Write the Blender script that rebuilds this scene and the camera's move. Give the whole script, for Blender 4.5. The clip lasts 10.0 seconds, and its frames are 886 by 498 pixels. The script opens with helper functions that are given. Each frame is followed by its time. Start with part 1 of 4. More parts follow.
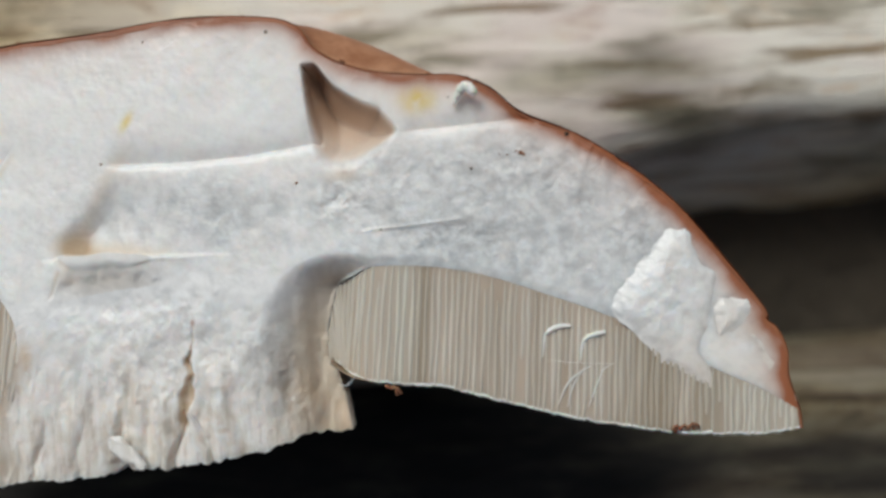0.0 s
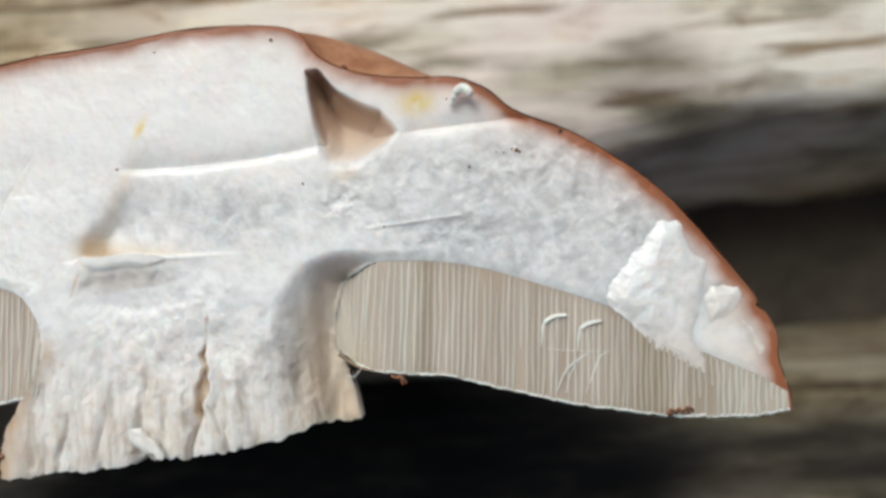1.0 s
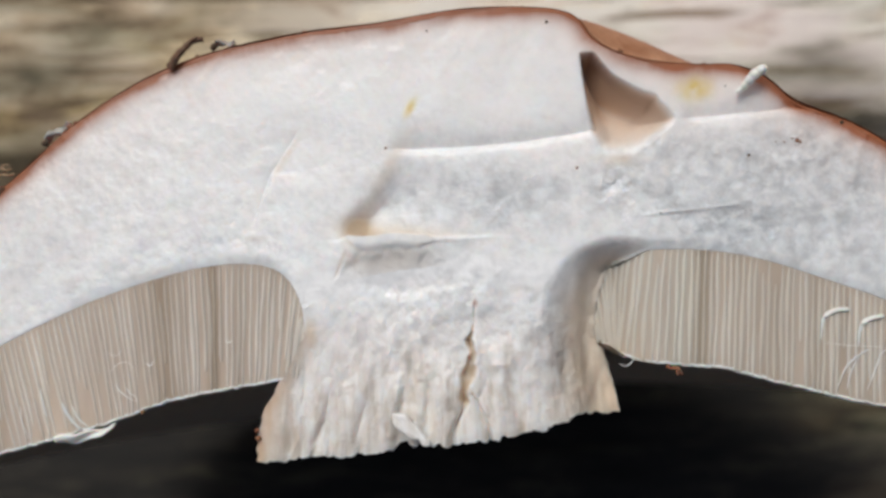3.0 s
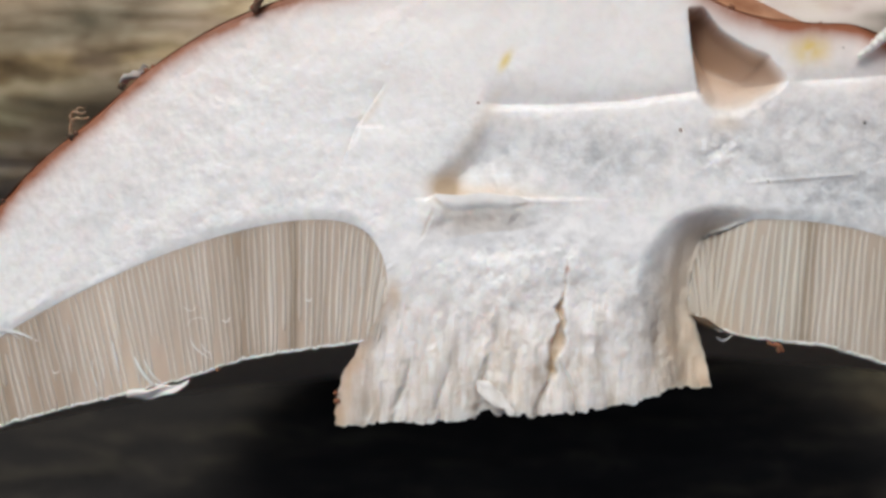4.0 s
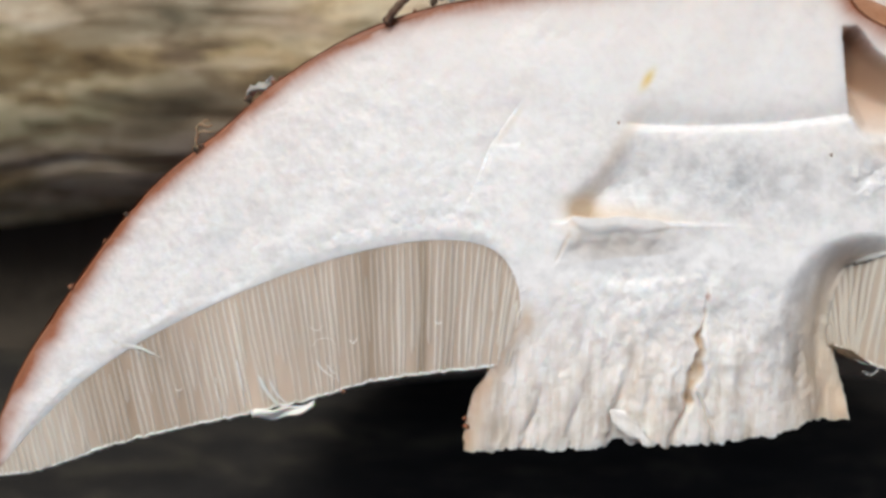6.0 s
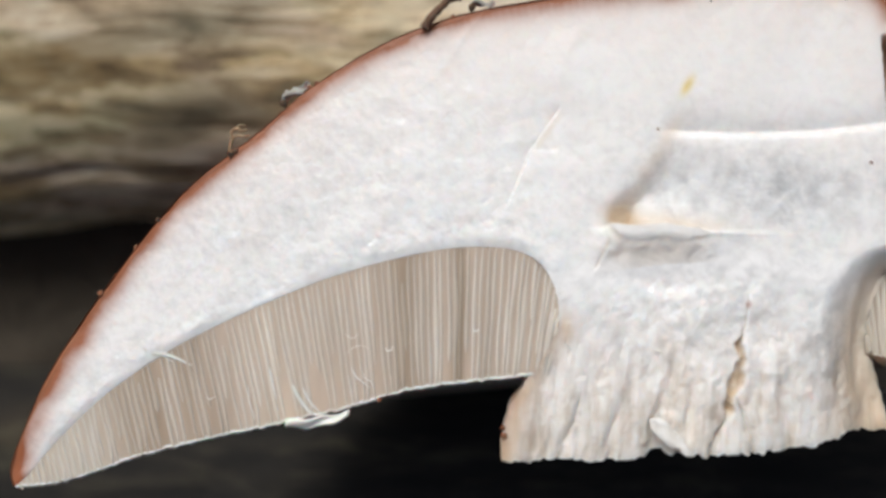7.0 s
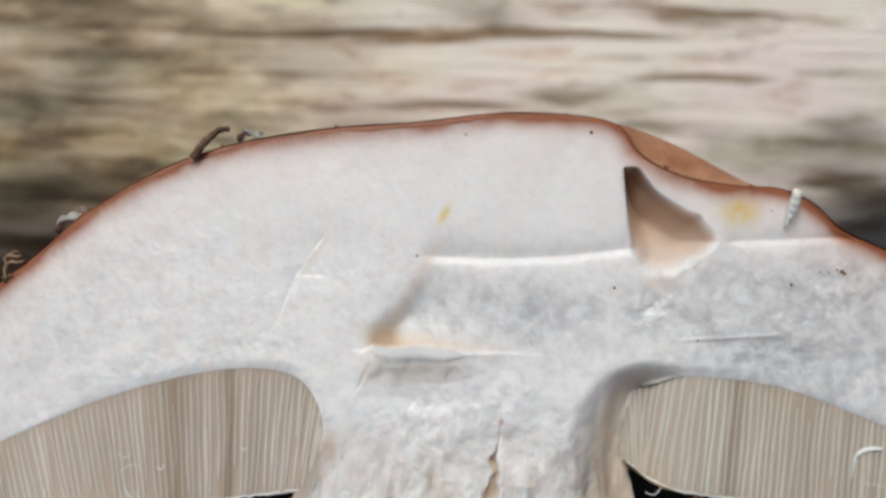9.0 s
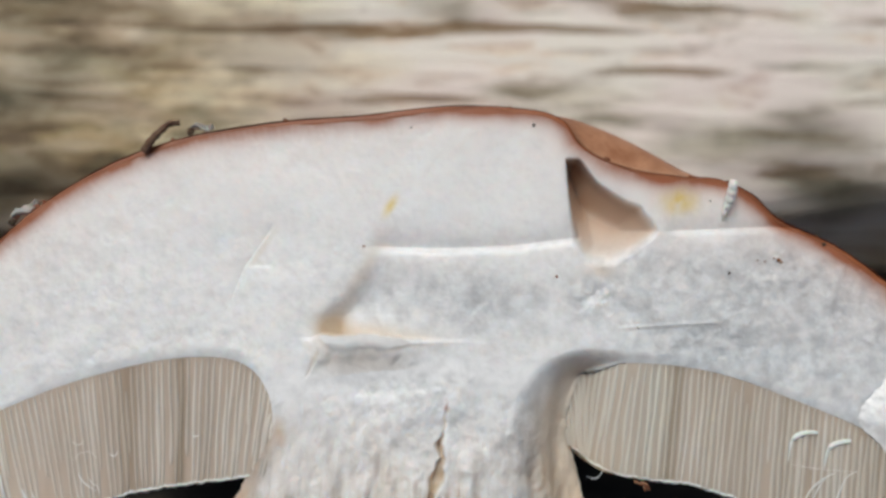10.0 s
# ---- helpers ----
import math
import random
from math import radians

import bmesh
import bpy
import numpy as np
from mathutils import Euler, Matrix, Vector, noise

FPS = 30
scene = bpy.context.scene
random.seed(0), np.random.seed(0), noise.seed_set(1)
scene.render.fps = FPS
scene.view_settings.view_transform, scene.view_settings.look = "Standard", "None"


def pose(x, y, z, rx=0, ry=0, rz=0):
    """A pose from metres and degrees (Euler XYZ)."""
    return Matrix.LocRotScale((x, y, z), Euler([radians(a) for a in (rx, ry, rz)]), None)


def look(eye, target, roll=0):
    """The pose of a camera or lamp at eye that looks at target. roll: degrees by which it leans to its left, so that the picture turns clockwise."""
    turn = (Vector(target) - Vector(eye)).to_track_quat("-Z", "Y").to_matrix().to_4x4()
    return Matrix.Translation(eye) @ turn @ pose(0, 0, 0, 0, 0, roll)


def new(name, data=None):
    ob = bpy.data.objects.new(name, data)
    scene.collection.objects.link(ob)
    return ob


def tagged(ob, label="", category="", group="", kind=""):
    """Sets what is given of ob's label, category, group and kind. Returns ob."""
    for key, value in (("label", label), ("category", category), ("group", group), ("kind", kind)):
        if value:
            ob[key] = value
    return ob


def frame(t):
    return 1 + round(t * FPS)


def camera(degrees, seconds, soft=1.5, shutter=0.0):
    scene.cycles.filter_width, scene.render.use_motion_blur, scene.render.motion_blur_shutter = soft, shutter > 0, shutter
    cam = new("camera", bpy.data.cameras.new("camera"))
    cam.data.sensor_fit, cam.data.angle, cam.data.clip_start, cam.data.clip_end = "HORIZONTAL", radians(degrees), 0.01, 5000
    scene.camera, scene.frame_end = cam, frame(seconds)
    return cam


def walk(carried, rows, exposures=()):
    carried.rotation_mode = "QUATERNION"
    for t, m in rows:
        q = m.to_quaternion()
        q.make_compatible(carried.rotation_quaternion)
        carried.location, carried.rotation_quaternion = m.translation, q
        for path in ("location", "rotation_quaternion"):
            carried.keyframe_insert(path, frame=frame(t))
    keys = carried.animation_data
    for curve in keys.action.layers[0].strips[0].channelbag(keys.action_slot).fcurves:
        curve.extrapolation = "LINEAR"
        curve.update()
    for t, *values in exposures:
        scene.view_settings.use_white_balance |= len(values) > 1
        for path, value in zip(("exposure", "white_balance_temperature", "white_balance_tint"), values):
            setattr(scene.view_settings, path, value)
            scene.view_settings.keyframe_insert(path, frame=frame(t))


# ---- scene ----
# Half of a sliced mushroom lying cut face up across the gap of two weathered logs.
# The mushroom is modelled in centimetres: x along the cap, y towards the crown, z out of the cut face.
CM = 0.01
FACE_Z = 0.047          # height of the cut face over the tops of the logs
FACE = pose(0, 0, FACE_Z)

# ---------------------------------------------------------------- camera
cam = camera(56, 10.0, soft=3.1)
PATH = [
    (0, 2.457, 0.237, 6.493, 1.94, 1.22, -2.39),
    (0.2, 2.551, 0.257, 6.611, 1.77, 1.28, -2.68),
    (0.5, 2.671, 0.204, 6.667, 1.99, 1.41, -3.22),
    (0.7, 2.703, 0.173, 6.804, 1.87, 1.65, -3.34),
    (1, 2.558, 0.172, 6.777, 1.99, 2.15, -3.44),
    (1.3, 2.221, 0.184, 6.883, 1.91, 2.57, -3.47),
    (1.5, 2.006, 0.082, 7.159, 2.24, 3.42, -3.19),
    (1.6, 1.864, 0.073, 7.198, 2.69, 3.28, -3.17),
    (1.9, 1.121, 0.138, 7.184, 3.37, 3.24, -2.72),
    (2, 1.025, 0.070, 7.116, 3.31, 3.56, -2.57),
    (2.2, 0.818, -0.042, 7.273, 4.17, 3.60, -2.11),
    (3.3, 0.153, -0.023, 6.465, 3.22, 1.42, -1.55),
    (3.5, 0.028, 0.068, 6.408, 2.71, 1.75, -1.16),
    (3.8, -0.196, -0.073, 6.450, 1.68, 2.36, -0.06),
    (4, -0.305, -0.032, 6.410, 1.33, 2.70, 0.29),
    (4.2, -0.253, 0.099, 6.352, 0.72, 3.29, 0.76),
    (4.5, -0.362, 0.307, 6.304, -0.21, 3.58, 0.60),
    (4.8, -0.619, 0.347, 6.282, -0.33, 3.40, 0.91),
    (5, -0.761, 0.373, 6.266, -0.51, 3.16, 0.81),
    (5.2, -0.834, 0.357, 6.270, -0.56, 3.33, 1.11),
    (5.5, -0.957, 0.350, 6.288, -0.53, 3.38, 0.93),
    (5.7, -1.049, 0.281, 6.287, 0.07, 3.94, 1.30),
    (6.8, -1.533, 0.348, 6.243, -0.88, 3.86, 1.45),
    (7, -1.567, 0.199, 6.233, 1.15, 3.14, 1.58),
    (7.2, -1.429, 0.462, 6.298, 0.91, 3.01, 1.58),
    (7.5, -1.218, 0.808, 6.464, 1.05, 2.62, 1.48),
    (7.7, -1.020, 0.964, 6.565, 1.43, 2.23, 1.57),
    (8, -0.690, 1.128, 6.770, 2.10, 1.40, 1.57),
    (8.2, -0.486, 1.052, 6.673, 2.00, 1.32, 1.48),
    (8.5, -0.361, 1.060, 6.455, 1.50, 0.88, 1.44),
    (8.7, -0.301, 1.141, 6.520, 1.32, 0.47, 1.27),
    (9, -0.100, 1.153, 6.498, 1.31, 0.31, 1.25),
    (9.3, 0.060, 1.165, 6.562, 1.25, 0.27, 1.08),
    (9.5, 0.113, 1.217, 6.642, 1.29, 0.18, 1.10),
    (10, 0.299, 1.122, 6.644, 0.96, 0.05, 1.01),
]
walk(cam, [(t, FACE @ pose(x * CM, y * CM, z * CM, rx, ry, rz)) for t, x, y, z, rx, ry, rz in PATH],
     exposures=[(0, -0.60, 6250, 4), (0.4, -0.38, 6260, 4), (1.3, -0.31, 6280, 4), (2.2, -0.46, 6220, 5), (3.5, -0.44, 6320, 9), (6.8, -0.24, 6350, 8), (9, -0.50, 6280, 7), (10, -0.52, 6250, 6)])
cam.data.dof.use_dof = True
cam.data.dof.focus_distance = 0.066
cam.data.dof.aperture_fstop = 16

# ---------------------------------------------------------------- light
SUN_EL, SUN_AZ = 50, 24   # degrees; azimuth from +y towards -x
world = bpy.data.worlds.new("sky")
scene.world = world
world.use_nodes = True
sky = world.node_tree.nodes.new("ShaderNodeTexSky")
sky.sky_type = "NISHITA"
sky.sun_disc = False
sky.sun_elevation, sky.sun_rotation = radians(SUN_EL), radians(-SUN_AZ)
sky.air_density, sky.dust_density, sky.ozone_density = 0.75, 7.0, 0.5
back = world.node_tree.nodes["Background"]
back.inputs["Strength"].default_value = 0.070
world.node_tree.links.new(sky.outputs[0], back.inputs[0])
sun = new("sun", bpy.data.lights.new("sun", "SUN"))
sun.data.energy, sun.data.angle, sun.data.color = 2.5, radians(30), (1.0, 0.985, 0.96)
away = Vector((-math.sin(radians(SUN_AZ)) * math.cos(radians(SUN_EL)), math.cos(radians(SUN_AZ)) * math.cos(radians(SUN_EL)), math.sin(radians(SUN_EL))))
sun.matrix_world = look(away * 5, (0, 0, 0))
scene.view_settings.exposure = 0.0


# ---------------------------------------------------------------- node helpers
def material(name):
    mat = bpy.data.materials.new(name)
    mat.use_nodes = True
    nt = mat.node_tree
    return mat, nt, nt.nodes["Principled BSDF"]


def node(nt, kind, **values):
    n = nt.nodes.new(kind)
    for key, value in values.items():
        n.inputs[key.replace("_", " ")].default_value = value
    return n


def coords(nt, scale=(1, 1, 1), turn=(0, 0, 0)):
    tc = nt.nodes.new("ShaderNodeTexCoord")
    mp = nt.nodes.new("ShaderNodeMapping")
    mp.inputs["Scale"].default_value = scale
    mp.inputs["Rotation"].default_value = [radians(a) for a in turn]
    nt.links.new(tc.outputs["Object"], mp.inputs["Vector"])
    return mp.outputs[0]


def noise_tex(nt, vec, scale, detail=4, rough=0.55, distort=0.0):
    n = node(nt, "ShaderNodeTexNoise", Scale=scale, Detail=detail, Roughness=rough, Distortion=distort)
    nt.links.new(vec, n.inputs["Vector"])
    return n.outputs["Fac"]


def ramp(nt, fac, stops):
    r = nt.nodes.new("ShaderNodeValToRGB")
    el = r.color_ramp.elements
    while len(el) < len(stops):
        el.new(0.5)
    for e, (at, col) in zip(el, stops):
        e.position = at
        e.color = (*col, 1) if len(col) == 3 else col
    nt.links.new(fac, r.inputs[0])
    return r.outputs[0]


def mix(nt, fac, a, b, blend="MIX"):
    m = nt.nodes.new("ShaderNodeMix")
    m.data_type, m.blend_type = "RGBA", blend
    for slot, v in ((0, fac), (6, a), (7, b)):
        if isinstance(v, (int, float)):
            m.inputs[slot].default_value = v
        elif isinstance(v, tuple):
            m.inputs[slot].default_value = (*v, 1)
        else:
            nt.links.new(v, m.inputs[slot])
    return m.outputs[2]


def attribute(nt, name):
    a = nt.nodes.new("ShaderNodeAttribute")
    a.attribute_name = name
    return a.outputs["Fac"]


def bump(nt, bsdf, height, distance, strength=1.0, normal=None):
    b = node(nt, "ShaderNodeBump", Strength=strength, Distance=distance)
    nt.links.new(height, b.inputs["Height"])
    if normal is not None:
        nt.links.new(normal, b.inputs["Normal"])
    nt.links.new(b.outputs[0], bsdf.inputs["Normal"])
    return b.outputs[0]


# ---------------------------------------------------------------- materials
def flesh_material():
    """White flesh: smooth under the crown, crumbly and greyed elsewhere, stringy in the stem."""
    mat, nt, b = material("mushroom_flesh")
    v = coords(nt)
    fib = coords(nt, (1, 0.13, 1))
    fine = noise_tex(nt, v, 1700, 5, 0.65)
    mid = noise_tex(nt, v, 800, 4, 0.6, 0.3)
    strand = noise_tex(nt, fib, 800, 6, 0.7, 0.25)
    cloud = noise_tex(nt, v, 400, 3, 0.55, 0.3)
    broad = noise_tex(nt, v, 150, 3, 0.5, 0.2)
    grit = noise_tex(nt, v, 1500, 3, 0.6, 0.4)
    rough = attribute(nt, "rough")
    smooth = ramp(nt, broad, [(0.35, (0.91, 0.91, 0.908)), (0.65, (0.965, 0.962, 0.958))])
    pits = ramp(nt, mix(nt, 0.55, mid, grit), [(0.38, (0.70, 0.705, 0.71)), (0.47, (0.87, 0.87, 0.87)), (0.55, (0.98, 0.98, 0.98))])
    speckled = mix(nt, 0.6, ramp(nt, cloud, [(0.36, (0.80, 0.80, 0.80)), (0.54, (0.98, 0.98, 0.98))]), pits)
    white = mix(nt, rough, smooth, speckled)
    soaked_shade = mix(nt, 0.45, ramp(nt, mix(nt, 0.4, mid, grit), [(0.38, (0.42, 0.44, 0.455)), (0.47, (0.56, 0.58, 0.595)), (0.58, (0.80, 0.82, 0.83))]), ramp(nt, cloud, [(0.38, (0.47, 0.49, 0.505)), (0.58, (0.75, 0.77, 0.785))]))
    col = mix(nt, attribute(nt, "grain"), white, soaked_shade)
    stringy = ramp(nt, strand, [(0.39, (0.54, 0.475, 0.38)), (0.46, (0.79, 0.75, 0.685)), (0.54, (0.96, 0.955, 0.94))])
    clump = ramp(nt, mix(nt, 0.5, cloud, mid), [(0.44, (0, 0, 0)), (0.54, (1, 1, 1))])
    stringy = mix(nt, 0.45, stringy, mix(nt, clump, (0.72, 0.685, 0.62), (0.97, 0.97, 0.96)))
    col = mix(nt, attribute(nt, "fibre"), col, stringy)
    col = mix(nt, attribute(nt, "pink"), col, (0.84, 0.66, 0.57))
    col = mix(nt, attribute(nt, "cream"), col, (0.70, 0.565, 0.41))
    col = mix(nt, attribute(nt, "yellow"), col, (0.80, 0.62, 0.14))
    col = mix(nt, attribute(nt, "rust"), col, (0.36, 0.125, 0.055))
    nt.links.new(col, b.inputs["Base Color"])
    gloss = ramp(nt, mid, [(0.40, (0.30, 0.30, 0.30)), (0.60, (0.52, 0.52, 0.52))])
    nt.links.new(gloss, b.inputs["Roughness"])
    nt.links.new(attribute(nt, "soft"), b.inputs["Subsurface Weight"])
    b.inputs["Subsurface Radius"].default_value = (1.0, 0.85, 0.75)
    b.inputs["Subsurface Scale"].default_value = 0.0012
    level = (0.5, 0.5, 0.5)
    n1 = bump(nt, b, mix(nt, rough, level, mix(nt, attribute(nt, "fibre"), mid, strand)), 0.00022, 0.7)
    bump(nt, b, mix(nt, mix(nt, 0.75, (0.25, 0.25, 0.25), rough), level, fine), 0.00013, 0.8, n1)
    return mat


def skin_material():
    mat, nt, b = material("cap_cuticle")
    v = coords(nt)
    big = noise_tex(nt, v, 140, 4)
    fine = noise_tex(nt, v, 1100, 4)
    col = ramp(nt, big, [(0.25, (0.18, 0.050, 0.019)), (0.55, (0.30, 0.093, 0.034)), (0.8, (0.42, 0.150, 0.060))])
    tan = ramp(nt, noise_tex(nt, coords(nt, (1, 1, 0.4)), 420, 4, 0.6, 0.3), [(0.35, (0.34, 0.150, 0.075)), (0.65, (0.56, 0.30, 0.175))])
    col = mix(nt, attribute(nt, "pale"), col, tan)
    nt.links.new(col, b.inputs["Base Color"])
    b.inputs["Roughness"].default_value = 0.5
    bump(nt, b, fine, 0.00016, 0.8)
    return mat


def tube_material(name, low, high, bed, gloss=0.45):
    """Beige tubes in uneven bands; walls fade into the bed where they are smeared."""
    mat, nt, b = material(name)
    v = coords(nt, (1, 0.12, 1))
    n = noise_tex(nt, v, 900, 4)
    col = ramp(nt, n, [(0.3, low), (0.7, high)])
    info = nt.nodes.new("ShaderNodeObjectInfo")
    tint = ramp(nt, info.outputs["Random"], [(0.0, (0.91, 0.895, 0.875)), (0.5, (0.98, 0.975, 0.965)), (1.0, (1.06, 1.055, 1.05))])
    col = mix(nt, 1.0, col, tint, "MULTIPLY")
    col = mix(nt, attribute(nt, "fade"), col, ramp(nt, n, [(0.3, bed), (0.7, tuple(1.12 * c for c in bed))]))
    band = ramp(nt, attribute(nt, "band"), [(0.0, (0.60, 0.555, 0.49)), (0.35, (0.85, 0.835, 0.815)), (0.6, (1.0, 1.0, 1.0)), (1.0, (1.14, 1.15, 1.14))])
    col = mix(nt, 1.0, col, band, "MULTIPLY")
    col = mix(nt, attribute(nt, "pale"), col, (0.75, 0.73, 0.635))
    nt.links.new(col, b.inputs["Base Color"])
    b.inputs["Roughness"].default_value = gloss
    b.inputs["Subsurface Weight"].default_value = 0.45
    b.inputs["Subsurface Radius"].default_value = (1.0, 0.75, 0.55)
    b.inputs["Subsurface Scale"].default_value = 0.0008
    bump(nt, b, noise_tex(nt, coords(nt, (1, 0.4, 1)), 1200, 3), 0.0001, 0.5)
    return mat


def wood_material():
    """Weathered wood with long fibres, mossy and rosy patches and dark checks along the grain."""
    mat, nt, b = material("weathered_wood")
    streak = noise_tex(nt, coords(nt, (0.20, 1, 1)), 330, 7, 0.75, 0.4)
    fine = noise_tex(nt, coords(nt, (0.03, 1, 1)), 900, 5, 0.65)
    patch = coords(nt, (0.42, 1, 1))
    wide = noise_tex(nt, patch, 62, 4, 0.55, 0.3)
    col = ramp(nt, streak, [(0.35, (0.11, 0.08, 0.044)), (0.42, (0.45, 0.32, 0.15)), (0.48, (0.80, 0.61, 0.31)), (0.55, (0.98, 0.85, 0.55))])
    moss = ramp(nt, noise_tex(nt, patch, 90, 4, 0.6), [(0.48, (0, 0, 0)), (0.57, (1, 1, 1))])
    col = mix(nt, moss, col, ramp(nt, streak, [(0.38, (0.11, 0.105, 0.05)), (0.48, (0.42, 0.385, 0.20)), (0.57, (0.80, 0.72, 0.44))]))
    rosy = ramp(nt, wide, [(0.48, (0, 0, 0)), (0.58, (1, 1, 1))])
    col = mix(nt, rosy, col, ramp(nt, streak, [(0.38, (0.32, 0.23, 0.14)), (0.48, (0.76, 0.59, 0.38)), (0.58, (0.98, 0.87, 0.66))]))
    dark = ramp(nt, noise_tex(nt, patch, 85, 5, 0.6), [(0.39, (0.50, 0.45, 0.37)), (0.47, (1, 1, 1))])
    col = mix(nt, 1.0, col, dark, "MULTIPLY")
    col = mix(nt, 1.0, col, ramp(nt, fine, [(0.3, (0.66, 0.66, 0.66)), (0.6, (1, 1, 1))]), "MULTIPLY")
    # pale tones of the sunlit patch, painted into the wood colour
    pale = ramp(nt, streak, [(0.35, (0.62, 0.47, 0.33)), (0.42, (0.95, 0.81, 0.64)), (0.49, (0.99, 0.94, 0.84))])
    pale = mix(nt, rosy, pale, ramp(nt, streak, [(0.35, (0.74, 0.58, 0.50)), (0.45, (0.99, 0.89, 0.82))]))
    grey = ramp(nt, noise_tex(nt, coords(nt, (0.20, 1, 1)), 110, 4, 0.6), [(0.55, (0, 0, 0)), (0.63, (1, 1, 1))])
    pale = mix(nt, grey, pale, ramp(nt, streak, [(0.40, (0.36, 0.32, 0.24)), (0.56, (0.82, 0.76, 0.63))]))
    col = mix(nt, attribute(nt, "sun_paint"), col, pale)
    smudge = ramp(nt, noise_tex(nt, coords(nt, (0.38, 1, 1)), 130, 4, 0.6, 0.3), [(0.34, (0.52, 0.485, 0.43)), (0.43, (1, 1, 1))])
    col = mix(nt, 1.0, col, smudge, "MULTIPLY")
    lines = ramp(nt, noise_tex(nt, coords(nt, (0.07, 1, 1)), 330, 5, 0.6, 0.2), [(0.36, (0.36, 0.29, 0.21)), (0.43, (1, 1, 1))])
    col = mix(nt, 1.0, col, lines, "MULTIPLY")
    col = mix(nt, attribute(nt, "stain"), col, ramp(nt, streak, [(0.38, (0.075, 0.068, 0.042)), (0.50, (0.20, 0.18, 0.115)), (0.60, (0.40, 0.36, 0.25))]))
    # near-black tones that paint shade onto the lower log
    col = mix(nt, attribute(nt, "shade_paint"), col, ramp(nt, streak, [(0.40, (0.006, 0.005, 0.004)), (0.53, (0.014, 0.012, 0.009)), (0.66, (0.055, 0.048, 0.031))]))
    nt.links.new(col, b.inputs["Base Color"])
    b.inputs["Roughness"].default_value = 0.85
    n1 = bump(nt, b, streak, 0.002, 0.5)
    bump(nt, b, fine, 0.0008, 0.6, n1)
    return mat


def soil_material():
    mat, nt, b = material("dark_soil")
    v = coords(nt)
    a = noise_tex(nt, v, 60, 6, 0.65)
    c = noise_tex(nt, v, 6, 3)
    col = mix(nt, c, ramp(nt, a, [(0.3, (0.036, 0.029, 0.021)), (0.7, (0.10, 0.080, 0.058))]), (0.065, 0.053, 0.038))
    nt.links.new(col, b.inputs["Base Color"])
    b.inputs["Roughness"].default_value = 0.95
    bump(nt, b, a, 0.01, 0.8)
    return mat


def grain_material(name, low, high, gloss, scale=900, clear=0.0):
    mat, nt, b = material(name)
    n = noise_tex(nt, coords(nt), scale, 4)
    nt.links.new(ramp(nt, n, [(0.3, low), (0.7, high)]), b.inputs["Base Color"])
    b.inputs["Roughness"].default_value = gloss
    b.inputs["Transmission Weight"].default_value = clear
    b.inputs["Subsurface Weight"].default_value = 0.25
    b.inputs["Subsurface Scale"].default_value = 0.0006
    bump(nt, b, n, 0.0001, 0.5)
    return mat


FLESH, SKIN = flesh_material(), skin_material()
TUBE = tube_material("tube_wall", (0.64, 0.57, 0.495), (0.78, 0.72, 0.645), (0.56, 0.47, 0.385))
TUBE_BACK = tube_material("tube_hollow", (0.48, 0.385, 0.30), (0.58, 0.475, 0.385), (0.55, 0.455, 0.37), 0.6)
PORE = grain_material("pore_mouth", (0.78, 0.74, 0.68), (0.92, 0.91, 0.89), 0.55, 600)
PORE_UNDER = grain_material("pored_underside", (0.26, 0.18, 0.12), (0.42, 0.32, 0.22), 0.6, 1500)
WOOD, SOIL = wood_material(), soil_material()
LARVA = grain_material("larva_skin", (0.84, 0.83, 0.78), (0.92, 0.91, 0.88), 0.3, 500, 0.05)
SHRED = grain_material("thin_shred", (0.84, 0.80, 0.74), (0.92, 0.90, 0.86), 0.4, 500, 0.0)
TWIG = grain_material("twig_bark", (0.07, 0.035, 0.02), (0.20, 0.115, 0.07), 0.8, 1500)
CRUMB = grain_material("soil_crumb", (0.03, 0.02, 0.014), (0.13, 0.085, 0.05), 0.9, 2500)
RUSTY = grain_material("rusty_litter", (0.16, 0.06, 0.03), (0.34, 0.17, 0.09), 0.8, 2000)
ROOT = grain_material("dry_root", (0.20, 0.12, 0.06), (0.46, 0.33, 0.20), 0.7, 1800)
FLUFF = grain_material("dead_leaf_film", (0.28, 0.27, 0.25), (0.50, 0.49, 0.46), 0.6, 1200)


# ---------------------------------------------------------------- geometry helpers
def part(name, mesh, mat, parent=None, label="", smooth=True):
    """One mesh object under a thing or part. mesh: a Mesh or a (vertices in cm, faces) pair."""
    if isinstance(mesh, tuple):
        verts, faces = mesh
        data = bpy.data.meshes.new(name)
        data.from_pydata([tuple(float(c) * CM for c in p) for p in verts], [], [tuple(int(i) for i in f) for f in faces])
        mesh = data
    mesh.materials.clear()
    mesh.materials.append(mat)
    if smooth:
        mesh.polygons.foreach_set("use_smooth", [True] * len(mesh.polygons))
    mesh.update()
    ob = new(name, mesh)
    if parent is not None:
        ob.parent = parent
    if label:
        ob["label"] = label
    return ob


def pigment(ob, **values):
    """Surface values vertex by vertex: pigment, texture, and some painted light and shade."""
    for name, v in values.items():
        a = ob.data.attributes.new(name, "FLOAT", "POINT")
        a.data.foreach_set("value", np.clip(np.asarray(v, np.float32), 0, 1))


